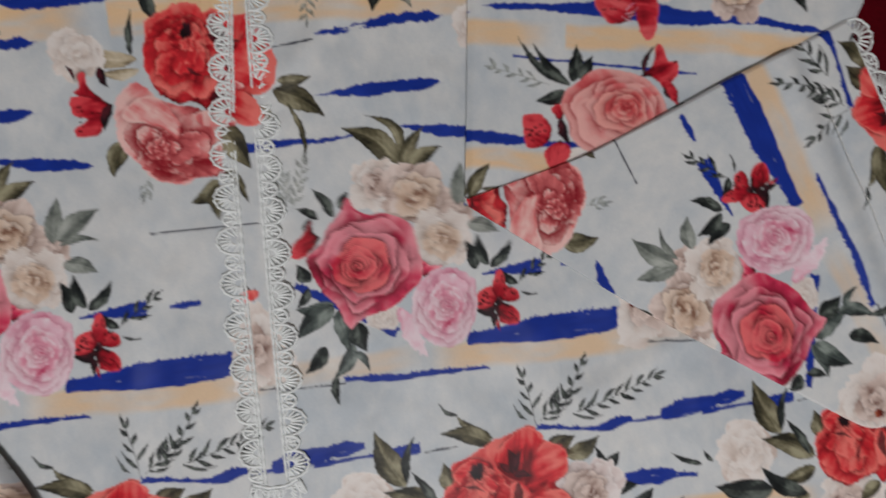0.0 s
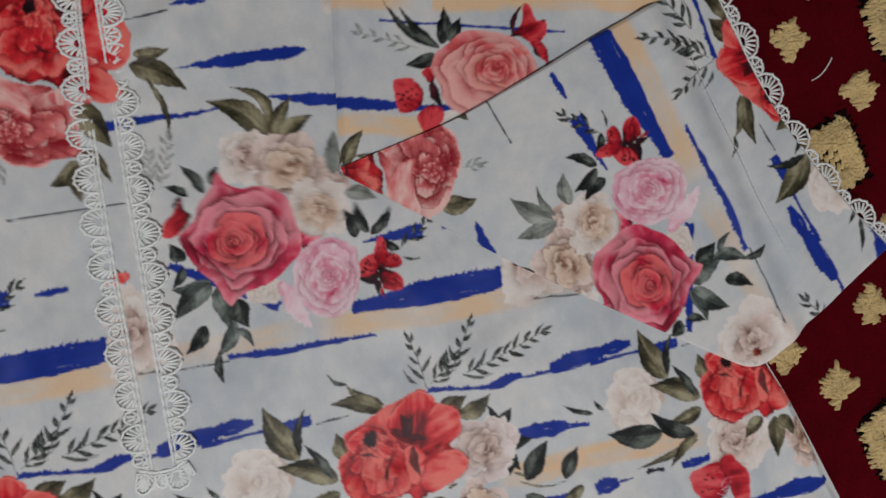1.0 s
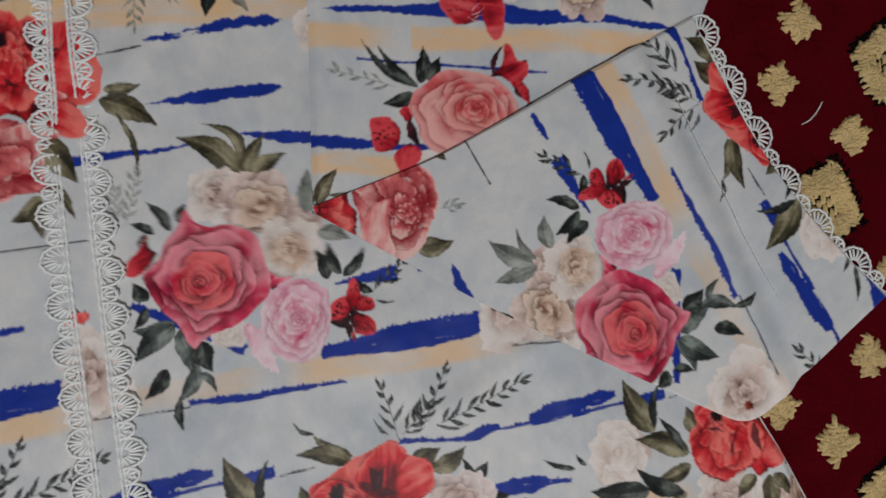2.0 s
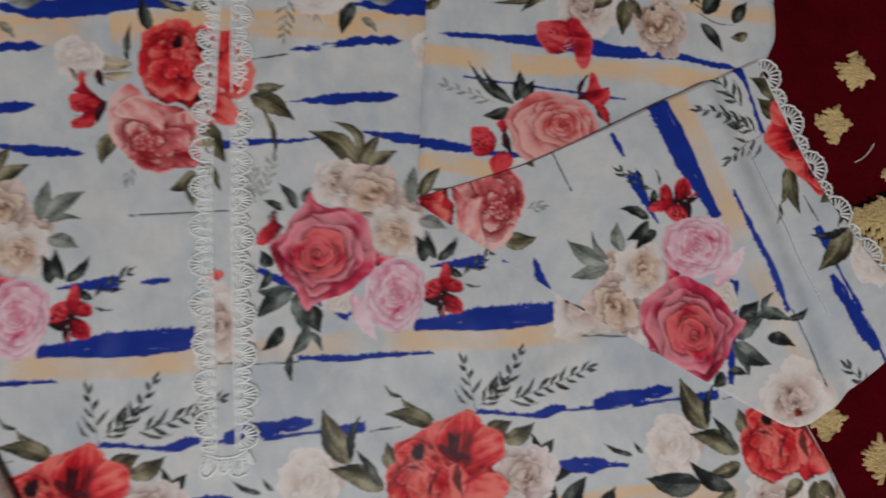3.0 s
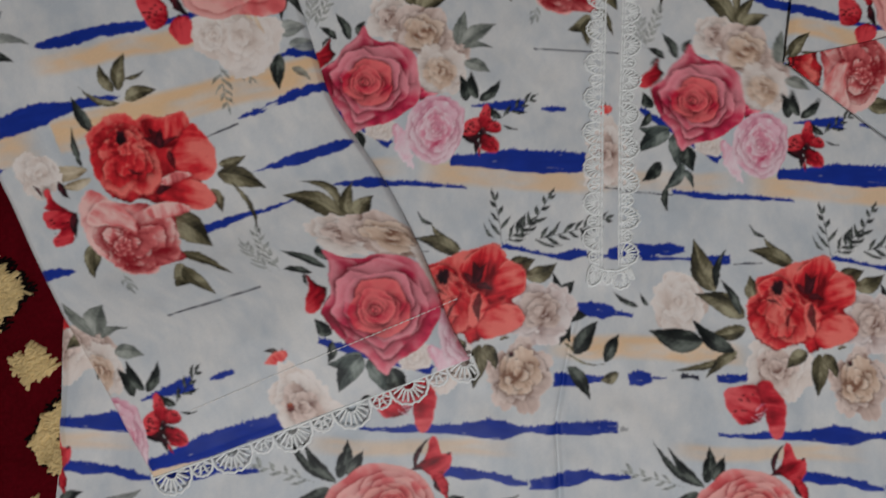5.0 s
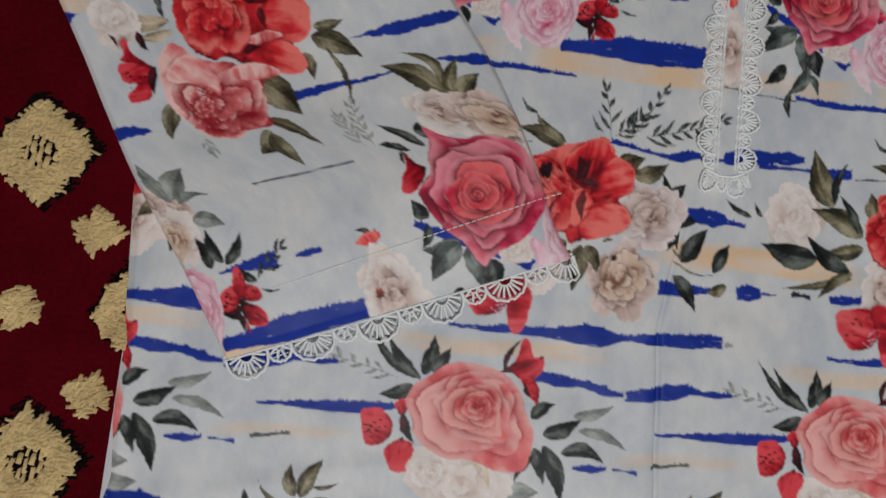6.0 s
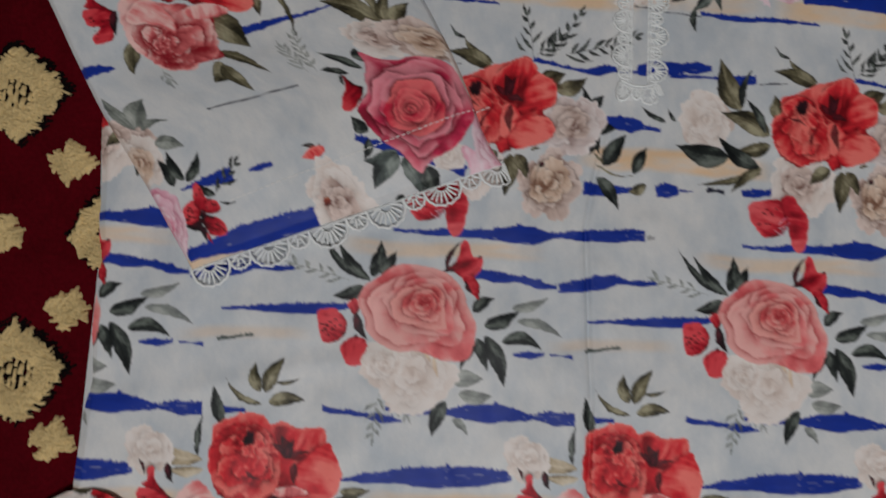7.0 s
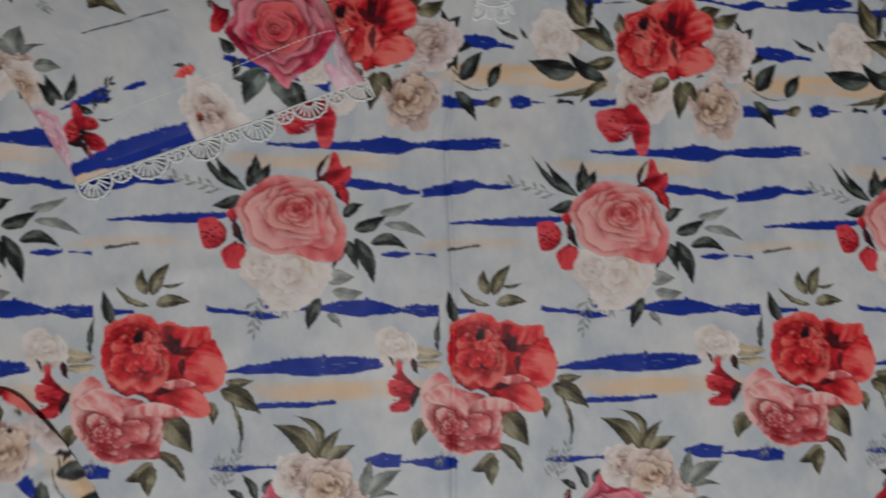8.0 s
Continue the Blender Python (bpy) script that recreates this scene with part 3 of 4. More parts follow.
    petal(((38.5, -113.5), (47.5, -110.5), (62, -103), (70, -101), (82.5, -97.5), (87.5, -101.5), (91.5, -108), (101, -112), (102, -121), (100.5, -126.5), (94, -131), (97, -134.5), (102.5, -141.5), (100, -147.5), (89.5, -152.5), (79.5, -154.5), (71, -158), (68, -153), (59, -153), (50, -156.5), (41, -151.5), (35, -145), (33, -134.5), (34, -126.5), (39.5, -121.5)), SCARLET, light=100, seed=40, shade=0, tone=-0.05, frill=1.2)
    petal(((38, -130.5), (45.5, -125), (57.5, -124), (69.5, -126.5), (75.5, -135), (70.5, -147.5), (61, -152.5), (49, -154.5), (40.5, -148.5)), SCARLET, light=230, seed=41, tone=0.22)
    petal(((53.5, -135.5), (61.5, -129.5), (71.5, -131.5), (75, -138), (69.5, -147.5), (61, -151), (55, -147.5)), SCARLET, light=200, seed=42, tone=0.1)
    petal(((62, -113), (71, -103), (82.5, -98), (89.5, -107), (87.5, -117), (80, -126.5), (69.5, -124.5)), SCARLET, light=80, seed=43, tone=-0.02)
    petal(((78, -126.5), (89.5, -108), (100.5, -112.5), (102, -121), (99.5, -127), (88, -131), (80, -134)), SCARLET, light=20, seed=44, tone=0.05)
    petal(((41.5, -115.5), (50.5, -111.5), (59.5, -114.5), (61.5, -122), (53.5, -128), (43.5, -125), (39.5, -120.5)), SCARLET, light=170, seed=45, tone=0.02)
    petal(((74, -149), (79.5, -138), (88.5, -134), (97.5, -134.5), (102.5, -141.5), (100, -147.5), (89.5, -152.5), (79.5, -155)), SCARLET, light=-10, seed=46, tone=0.22)
    bloom(((34.5, -130.5), (42.5, -122.5), (53.5, -115), (61.5, -118), (69.5, -126.5), (75.5, -135), (70.5, -148), (61, -153), (49, -155), (40, -150), (35, -142)), (52.5, -123.5), SCARLET, rings=((6, 1.0, .8, .15), (6, .8, .7, .3), (5, .6, .8, .35), (4, .42, .9, .35), (3, .25, 1.1, .35)), seed=48, frill=2.2, tone=0.14, point=0.1, deep=0.8)
    petal(((69.5, -129.5), (75, -127.5), (80, -133), (77.5, -141), (73.5, -148), (69.5, -145)), SCARLET, light=200, seed=49, tone=0.1)
    lobe(52.5, -118.5, 0, 0, 1.2, 5.2, 3.6, BLACKISH, seed=6, shade=.5, ruffle=.2)
    leaves(BLACKISH, ((72, -122.5, 70, -108, 6.5, -0.07), (73, -121.5, 78, -109.5, 3.5, 0.07), (70, -122, 63, -115, 3.5, -0.07), (72, -123.5, 82, -125, 4, 0.07), (74, -127.5, 76, -145, 4.5, -0.07), (45, -126, 55.5, -130, 2, 0.07), (61.5, -131.5, 57, -147.5, 1.5, -0.07),), fade=.85)
    # small crimson bloom
    petal(((18.5, -181), (28.5, -178), (36.5, -177.5), (43, -181), (44, -188), (40.5, -198), (28.5, -201.5), (22.5, -196), (19, -190.5)), CARMINE, light=160, seed=50, tone=0.05, spots=10)
    petal(((38, -177), (45.5, -174.5), (50, -180.5), (56, -188), (56, -197.5), (54.5, -207), (50, -209.5), (46, -205), (43, -195.5), (40, -186)), CARMINE, light=0, seed=51, tone=0.08)
    leaves(PALE_PINK, ((36.5, -195.5, 44.5, -191, 1, -0.07), (37, -193.5, 43.5, -188, 1, 0.07), (34.5, -196.5, 41.5, -199.5, 1, -0.07), (38.5, -197.5, 44.5, -195.5, 1, 0.07),), fade=.8)
    # salmon rose
    leaves(DARK_LEAF, ((5, -238, -26.5, -211, 5, 0.08), (5, -237.5, -17, -215, 6, 0.06), (6.5, -235.5, 8.5, -214, 9, -0.04), (11, -234, 18, -219, 7, -0.04), (3.5, -242.5, -15, -247.5, 8.5, 0.04), (67.5, -253.5, 79.5, -245, 8, 0.07), (75, -262, 96, -252, 8.5, -0.05), (85, -270.5, 109, -274.5, 8, 0.14), (70, -269, 76, -288.5, 7.5, 0.03), (75.5, -267.5, 86, -297.5, 10, 0.05), (69.5, -273, 60, -288, 5.5, -0.07), (51, -306, 42.5, -326.5, 9, -0.04),))
    leaves(GREY_LEAF, ((94.5, -258.5, 121.5, -267, 6, 0.08), (53.5, -293.5, 74, -292.5, 10, 0.02), (90.5, -251, 112, -243.5, 6, -0.07), (55.5, -315.5, 64, -325.5, 5, 0.07), (59.5, -302, 79.5, -302, 8.5, -0.07),), fade=.85)
    sprig(-7.5, -238, 166, 31.9, 4, GREY_LEAF, 0.1, 8, 12, 0.8)
    sprig(13, -303, -101, 22.9, 4, GREY_LEAF, 0.2, 8, 14, 0.8)
    sprig(21, -301, -63, 15.2, 3, GREY_LEAF, 0.2, 7, 15, 0.7)
    petal(((56, -211.5), (60, -214), (63, -221), (69, -221), (70, -225.5), (68.5, -230), (64.5, -234), (58.5, -234), (53.5, -231), (46.5, -231), (53.5, -224.5), (55, -218)), CRIMSON, light=20, seed=60, tone=0.25)
    petal(((59, -233.5), (65.5, -233), (69.5, -238.5), (70.5, -246), (66.5, -244), (62, -239)), CRIMSON, light=200, seed=61, tone=0.12)
    leaves(BLACKISH, ((48.5, -231, 56.5, -211.5, 3, 0.1), (66, -243, 60.5, -234.5, 2.5, 0.07), (66.5, -221, 69.5, -221, 1.5, -0.07),))
    petal(((-22.5, -259), (-21, -255.5), (-14, -255), (-8.5, -258), (-5.5, -263), (-6.5, -269), (-11, -273.5), (-17, -275), (-20.5, -272.5), (-22, -265.5)), CRIMSON, light=160, seed=62, tone=0.15, spots=16)
    petal(((-6, -251.5), (-1, -249), (1.5, -254), (0, -258.5), (-4.5, -255)), CRIMSON, light=120, seed=63, tone=0.15)
    leaves(BLACKISH, ((-0.5, -256.5, 6, -272.5, 5.5, -0.07), (0.5, -269.5, -4.5, -274, 2.5, 0.07),))
    petal(((-9.5, -279.5), (-8, -274.5), (-2, -271), (5, -272.5), (7, -278), (6, -284), (0.5, -287.5), (-5.5, -286.5)), CRIMSON, light=260, seed=64, tone=0.22)
    head(30.5, -291, 26, CREAM, 31, .8, shade=.22)
    head(15.5, -286, 10, CREAM, 32, .8, shade=.2)
    leaves(PEACHY, ((45.5, -279.5, 47.5, -293, 2.5, -0.07), (38.5, -278, 43, -284.5, 2, 0.07),), fade=.6)
    bloom(((18, -228.5), (27.5, -227), (37, -228.5), (46, -230), (55, -235.5), (61, -242.5), (64.5, -250.5), (70, -260.5), (69, -269.5), (67, -278), (60, -283), (49, -282.5), (40, -279), (33, -277.5), (23.5, -278.5), (15.5, -275.5), (9.5, -272), (5.5, -266), (4.5, -259.5), (0.5, -253), (0, -248), (2.5, -241), (9, -236)), (38.5, -249.5), SALMON, seed=23, inner=SALMON_IN, point=0.2, deep=0.75, tone=0.19, frill=0.8)
    # large scarlet flower over a rosy one
    leaves(OLIVE, ((-53.5, -311, -74, -296, 4, 0.12), (-55, -304, -57.5, -287, 7, 0.07), (-52, -304, -40.5, -283.5, 8.5, 0.05), (-50, -309.5, -29.5, -308.5, 8, 0.06), (-46, -298.5, -32, -295.5, 2, -0.07), (-9.5, -359, 8.5, -357.5, 6, -0.05), (-12, -363.5, 13, -379, 12, 0.06), (-18.5, -370.5, -17, -385.5, 6.5, 0.07), (-6, -370, 0, -404.5, 3, 0.08),))
    leaves(DARK_LEAF, ((-76, -323, -80.5, -300.5, 7, 0.02), (-89, -340, -86.5, -317, 3.5, 0.04),))
    leaves(BEIGE_LEAF, ((-86.5, -342.5, -117.5, -329.5, 9, 0.1), (-85.5, -347.5, -107, -347, 5.5, 0.07),))
    leaves(OLIVE, ((-48.5, -380, -28.5, -402.5, 16.5, 0.05), (-49, -400.5, -32, -421, 7, 0.1), (-51.5, -406.5, -68, -418, 8.5, 0.08), (-52, -408.5, -53.5, -427.5, 10, -0.04), (-97.5, -382.5, -104, -401, 10, -0.05),))
    head(-115.5, -337, 13.5, CREAM, 33, shade=.3)
    leaves(BLACKISH, ((-105.5, -344.5, -101.5, -355.5, 4.5, -0.07), (-121, -342.5, -118, -352.5, 2, 0.07),))
    petal(((-116.5, -348), (-113, -346.5), (-111, -354.5), (-103, -363), (-109.5, -361.5), (-119, -356.5), (-116, -353.5)), CRIMSON, light=100, seed=70, tone=0.1)
    petal(((-120.5, -359), (-114, -359), (-102.5, -363), (-101.5, -368.5), (-106.5, -374.5), (-109, -378.5), (-119.5, -378.5), (-120, -374.5), (-113.5, -370.5), (-119.5, -368.5), (-121.5, -364.5)), CRIMSON, light=180, seed=71, tone=0.12, spots=12)
    leaves(BLACKISH, ((-101, -363.5, -106, -377, 5, -0.07),))
    sprig(-86.5, -402.5, -110, 7.4, 2, GREY_LEAF, 0.1, 7, 17, 0.7)
    petal(((-99.5, -364), (-95.5, -357.5), (-87.5, -353.5), (-79, -361.5), (-70.5, -366.5), (-62, -368), (-53.5, -372), (-44.5, -375), (-46, -384), (-48, -396.5), (-48, -404.5), (-61.5, -404.5), (-67.5, -407.5), (-75, -406.5), (-85.5, -402.5), (-88.5, -396.5), (-93.5, -392.5), (-99, -384.5), (-100.5, -373.5)), ROSY, light=200, seed=72, shade=0, frill=1.0)
    petal(((-70.5, -374.5), (-60, -373), (-48, -378), (-47.5, -390.5), (-50, -401.5), (-61.5, -403.5), (-68, -396.5), (-70.5, -384.5)), ROSY, light=-30, seed=73, tone=-0.15)
    bloom(((-96, -376.5), (-89, -372.5), (-74.5, -374.5), (-62, -372), (-49, -377), (-46, -388.5), (-49, -402.5), (-61, -404), (-74, -405.5), (-85, -401.5), (-93, -390.5)), (-79, -388.5), ROSY, rings=((6, 1.0, .8, .15), (6, .8, .7, .3), (5, .6, .8, .35), (4, .42, .9, .35), (3, .25, 1.1, .35)), seed=92, frill=2.0, tone=0.02, point=0.1, deep=1.1)
    petal(((-89, -362), (-81, -361.5), (-74, -366.5), (-69, -375.5), (-70.5, -384.5), (-75.5, -379.5), (-85, -375), (-94, -373.5), (-96.5, -368.5)), ROSY, light=140, seed=77, tone=0.25)
    petal(((-80.5, -323), (-70, -318.5), (-65, -315.5), (-53, -316.5), (-48.5, -321.5), (-41.5, -320), (-33, -324), (-19, -324), (-18, -331), (-12.5, -337), (-11.5, -343.5), (-8, -349.5), (-11.5, -356.5), (-13.5, -362.5), (-18.5, -363), (-23, -366), (-18.5, -374), (-19.5, -379), (-29, -380.5), (-40.5, -374), (-51, -372), (-62, -365), (-68.5, -366), (-77, -360.5), (-81.5, -351), (-83, -342), (-81, -334)), SCARLET, light=100, seed=80, shade=0.12, tone=-0.04, frill=1.2)
    petal(((-83, -342), (-81, -332), (-74.5, -327), (-70.5, -340), (-62.5, -350), (-65.5, -361), (-73, -361), (-80.5, -352)), SCARLET, light=190, seed=81, tone=0.22)
    petal(((-65.5, -344), (-54, -341), (-44, -348), (-45, -358), (-53.5, -364), (-62, -361), (-68, -353)), SCARLET, light=230, seed=82, tone=0.16)
    petal(((-73.5, -328), (-63, -321.5), (-52, -325), (-46.5, -332.5), (-51.5, -344), (-62.5, -347), (-70.5, -341)), SCARLET, light=150, seed=83, tone=0.05)
    petal(((-45.5, -323.5), (-33, -324.5), (-19.5, -324), (-18, -332), (-28.5, -340.5), (-37, -341.5), (-44.5, -333.5)), SCARLET, light=70, seed=84, tone=-0.02)
    petal(((-35, -345.5), (-18, -332), (-12.5, -338), (-8.5, -349.5), (-12.5, -362), (-23, -365), (-32.5, -359)), SCARLET, light=-10, seed=85, tone=0.12)
    petal(((-53.5, -370), (-45, -363), (-32.5, -361.5), (-23, -366), (-18.5, -374), (-20, -379.5), (-29.5, -380.5), (-42.5, -374)), SCARLET, light=-30, seed=86, tone=0.22)
    petal(((-61, -372), (-49, -370.5), (-39.5, -374), (-34, -379), (-49, -380), (-59, -377)), ROSY, light=90, seed=87, tone=0.15)
    petal(((-48, -359), (-36.5, -356), (-27, -360), (-32.5, -361.5), (-43, -362.5)), ROSY, light=90, seed=88, tone=0.0)
    bloom(((-83, -342), (-81, -331), (-72.5, -324), (-62, -321.5), (-52, -325.5), (-45.5, -335.5), (-43, -348), (-46, -359), (-53.5, -364.5), (-64.5, -362), (-73, -362), (-80.5, -352.5)), (-59, -336), SCARLET, rings=((6, 1.0, .8, .15), (6, .8, .7, .3), (5, .6, .8, .35), (4, .42, .9, .35), (3, .25, 1.1, .35)), seed=91, frill=2.2, tone=0.14, point=0.1, deep=0.8)
    lobe(-60, -329.5, 0, 0, 1.2, 4.5, 3.1, BLACKISH, seed=7, shade=.5, ruffle=.2)
    leaves(BLACKISH, ((-39.5, -341.5, -42.5, -328.5, 8, -0.07), (-39.5, -341.5, -35, -329.5, 5, 0.07), (-41, -338.5, -49.5, -332.5, 3, -0.07), (-39, -340.5, -25.5, -337.5, 3, 0.07), (-35, -343.5, -34.5, -356, 4.5, -0.07), (-51.5, -365, -40.5, -364, 4, 0.07), (-62.5, -348, -54, -353, 2, -0.07),), fade=.85)


on_flowers[0] = True
spray()
on_flowers[0] = False
cloth_print = cloth_print * (1 - np.tile(flower_alpha, (2, 1, 1))) + np.tile(flower_rgb, (2, 1, 1))


def fabric_colour(u, v):
    """The print's colour at u, v millimetres."""
    x, y = (u + v * SLANT / REPEAT_Y) / RES, -v / RES
    x0, y0 = np.floor(x).astype(int), np.floor(y).astype(int)
    fx, fy = (x - x0)[..., None], (y - y0)[..., None]
    # one step down the repeat keeps the same column, since the shear is taken off
    def at(j, i):
        return cloth_print[j % NY, i % NX]
    return (at(y0, x0) * (1 - fx) + at(y0, x0 + 1) * fx) * (1 - fy) + (at(y0 + 1, x0) * (1 - fx) + at(y0 + 1, x0 + 1) * fx) * fy


# ---- builders ----
def part(name, bm, mat, parent, label=""):
    me = bpy.data.meshes.new(name)
    bm.to_mesh(me)
    bm.free()
    me.materials.append(mat)
    ob = new(name, me)
    ob.parent = parent
    if label:
        tagged(ob, label)
    return ob


def sheet(name, pts, mat, colours=None, parent=None):
    """A sheet from an array of rows of points."""
    rows, cols = pts.shape[:2]
    me = bpy.data.meshes.new(name)
    me.vertices.add(rows * cols)
    me.vertices.foreach_set("co", pts.reshape(-1).astype(np.float32))
    q = (np.arange(rows - 1)[:, None] * cols + np.arange(cols - 1)[None, :]).reshape(-1)
    loops = np.stack([q, q + cols, q + cols + 1, q + 1], 1).reshape(-1).astype(np.int32)
    n = len(q)
    me.loops.add(4 * n)
    me.loops.foreach_set("vertex_index", loops)
    me.polygons.add(n)
    me.polygons.foreach_set("loop_start", np.arange(0, 4 * n, 4, dtype=np.int32))
    me.polygons.foreach_set("use_smooth", np.ones(n, dtype=bool))
    me.update(calc_edges=True)
    if colours is not None:
        at = me.attributes.new("print", "FLOAT_COLOR", "POINT")
        at.data.foreach_set("color", np.concatenate([colours, np.ones(colours.shape[:2] + (1,))], 2).reshape(-1).astype(np.float32))
    me.materials.append(mat)
    ob = new(name, me)
    ob.parent = parent
    return ob


def along(points, n):
    """n places spread evenly by the curve's own length along a smooth line through the points."""
    p = np.array(points, float)
    t = np.concatenate([[0], np.cumsum(np.linalg.norm(np.diff(p, axis=0), axis=1))])
    s = np.linspace(0, t[-1], n)
    lin = np.stack([np.interp(s, t, p[:, k]) for k in range(p.shape[1])], 1)
    w = max(3, n // 12) | 1
    pad = np.concatenate([2 * lin[0] - lin[w // 2:0:-1], lin, 2 * lin[-1] - lin[-2:-w // 2 - 1:-1]])
    ker = np.ones(w) / w
    return np.stack([np.convolve(pad[:, k], ker, "valid") for k in range(p.shape[1])], 1)[:n]


def wrinkle(x, y, seed, amp, size):
    return amp * 2 * fractal(x / size + seed, y / size + seed * 2, 3)


STEP = 0.75


def soft_folds(x, y):
    """A few long shallow folds, running mostly down the cloth."""
    z = 0
    for x0, y0, deg, width, high, reach in ((20, 60, 72, 9, .9, 90), (-20, 110, 50, 7, 1.0, 60), (150, -70, 24, 8, .8, 80), (-250, -290, 12, 7, .8, 90),
                                            (120, -300, 96, 8, .8, 140), (-120, -60, 84, 8, .9, 80), (10, -150, 8, 6, .7, 70)):
        c, s = math.cos(radians(deg)), math.sin(radians(deg))
        u, v = (x - x0) * c + (y - y0) * s, -(x - x0) * s + (y - y0) * c
        v = v + 6 * fractal(u * .02 + x0, 0 * u + y0, 2)
        z = z + 1.8 * high * np.exp(-(v / width) ** 2 - (u / reach) ** 2)
    return z


dress = tagged(new("dress"), "white cotton dress printed with roses, laid on red carpet", "dress")


def edge_drop(rows, cols, width, drop, sides):
    """How far the cloth sinks at its rims: sides are first row, last row, first column, last column."""
    r, c = np.arange(rows)[:, None], np.arange(cols)[None, :]
    near = np.full((rows, cols), 1e9)
    for flag, d in zip(sides, (r + 0 * c, rows - 1 - r + 0 * c, c + 0 * r, cols - 1 - c + 0 * r)):
        if flag:
            near = np.minimum(near, d * STEP)
    return drop * np.sqrt(np.clip(1 - np.clip(near / width, 0, 1), 0, 1) ** 2)


# front of the dress: columns between its two side seams, row by row
ys = np.concatenate([np.arange(286, 200, -4.0), np.arange(200, -478, -STEP), np.arange(-478, -760, -4.0)])
LEFT_SIDE = ((-760, -392), (-600, -380), (-420, -371), (-320, -368), (-232, -366), (-150, -371), (-60, -350), (40, -310), (200, -260), (260, -215), (290, -150))
RIGHT_SIDE = ((-760, 500), (-420, 402), (-300, 360), (-190, 319), (-150, 304), (-110, 286), (0, 262), (36, 140), (60, 96), (200, 84), (260, 88), (290, 40))
xl = np.interp(ys, *zip(*LEFT_SIDE))
xr = np.interp(ys, *zip(*RIGHT_SIDE))
cols = int(740 / STEP)
X = xl[:, None] + (xr - xl)[:, None] * np.linspace(0, 1, cols)[None, :]
Y = ys[:, None] + 0 * X
CREASE_X = np.interp(ys, (-300, -200, -120, 0), (-78, -84, -70, -52))[:, None]
crease = -0.9 * np.exp(-((X - CREASE_X) / 1.6) ** 2) * step(-126, -150, Y) + 0.8 * np.exp(-((X - CREASE_X + 7) / 7) ** 2) * step(-126, -150, Y)
Z = 5.0 + wrinkle(X, Y, 3, 1.5, 75) + wrinkle(X, Y, 9, 0.8, 30) + 2.3 * crease + soft_folds(X, Y) - edge_drop(*X.shape, 5, 2.8, (0, 0, 1, 1))
placket_rise = 0.9 * step(-66, -63, X) * step(-39, -42, X) * step(-121, -117, Y)
U = X - np.interp(Y, (-350, -257, -193, -130), (1, -4, 2.5, 8.5)) * step(-40, -75, X) - 14 * step(60, 190, X) * step(-250, -330, Y)
V = Y + 0 * X
sheet("front_panel", np.stack([X, Y, Z + placket_rise], 2) / 1000, PRINTED, fabric_colour(U, V), dress)
# back of the dress under it
yb = np.linspace(284, -760, 120)
Xb = (np.interp(yb, *zip(*LEFT_SIDE)) - 0.5)[:, None] + (np.interp(yb, *zip(*RIGHT_SIDE)) - np.interp(yb, *zip(*LEFT_SIDE)) + 2.5)[:, None] * np.linspace(0, 1, 60)[None, :]
Yb = yb[:, None] + 0 * Xb
sheet("back_panel", np.stack([Xb, Yb, 1.4 + wrinkle(Xb, Yb, 5, .3, 60)], 2) / 1000, LINING, None, dress)


def ruled(edge_a, edge_b, n, m):
    a, b = along(edge_a, n), along(edge_b, n)
    s = np.linspace(0, 1, m)[None, :, None]
    return a[:, None, :] * (1 - s) + b[:, None, :] * s


def turned(x, y, ox, oy, deg, scale, fu, fv):
    """Fabric place of a sleeve's point: the sleeve is cut from the fabric turned by deg, (ox, oy) showing the print's (fu, fv)."""
    c, s = math.cos(radians(deg)) / scale, math.sin(radians(deg)) / scale
    dx, dy = x - ox, y - oy
    return fu + dx * c + dy * s, fv - dx * s + dy * c


# right sleeve: the part at the armhole seam, and the part folded back over it
g = ruled(((60, 24), (61, 30), (70, 106), (73, 135), (79, 200)), ((268, 40), (292, 104), (303, 122), (310, 200)), int(215 / STEP), int(232 / STEP))
gx, gy = g[..., 0], g[..., 1]
gz = 7.6 + wrinkle(gx, gy, 12, 1.2, 60) + 3.0 * np.exp(-((gx - 245 + 0.3 * (gy - 95)) / 28) ** 2) * step(60, 110, gy) - edge_drop(*gx.shape, 4, 2.0, (0, 0, 1, 1))
sheet("upper_sleeve", np.stack([gx, gy, gz], 2) / 1000, PRINTED, fabric_colour(*turned(gx, gy, 153.7, 68.1, -7, 0.94, 17.5, 206.5)), dress)
UP = ((61, 27), (126, 44), (172, 62), (210, 78), (250, 93), (286, 107))
LOW = ((62, 23), (155, -46), (240, -102), (283, -129), (320, -106), (383, -69))
g = ruled(UP, LOW, int(380 / STEP), int(235 / STEP))
gx, gy = g[..., 0], g[..., 1]
rr, ss = np.linspace(0, 1, gx.shape[0])[:, None], np.linspace(0, 1, gx.shape[1])[None, :]
bow = 12.5 * 4 * ss * (1 - ss) * rr ** 3
gx, gy = gx - 0.876 * bow, gy - 0.483 * bow
inner = np.clip((gx - 62) / 60, 0, 1)
ridge = (gx - 268) * 0.953 + (gy - 50) * 0.302
gz = 9.2 + 2.6 * inner + wrinkle(gx, gy, 21, 1.3, 70) + 2.4 * np.exp(-((ridge + 12) / 8) ** 2) - 1.2 * np.exp(-((ridge - 2) / 6) ** 2) - edge_drop(*gx.shape, 2, 1.6, (0, 1, 1, 1))
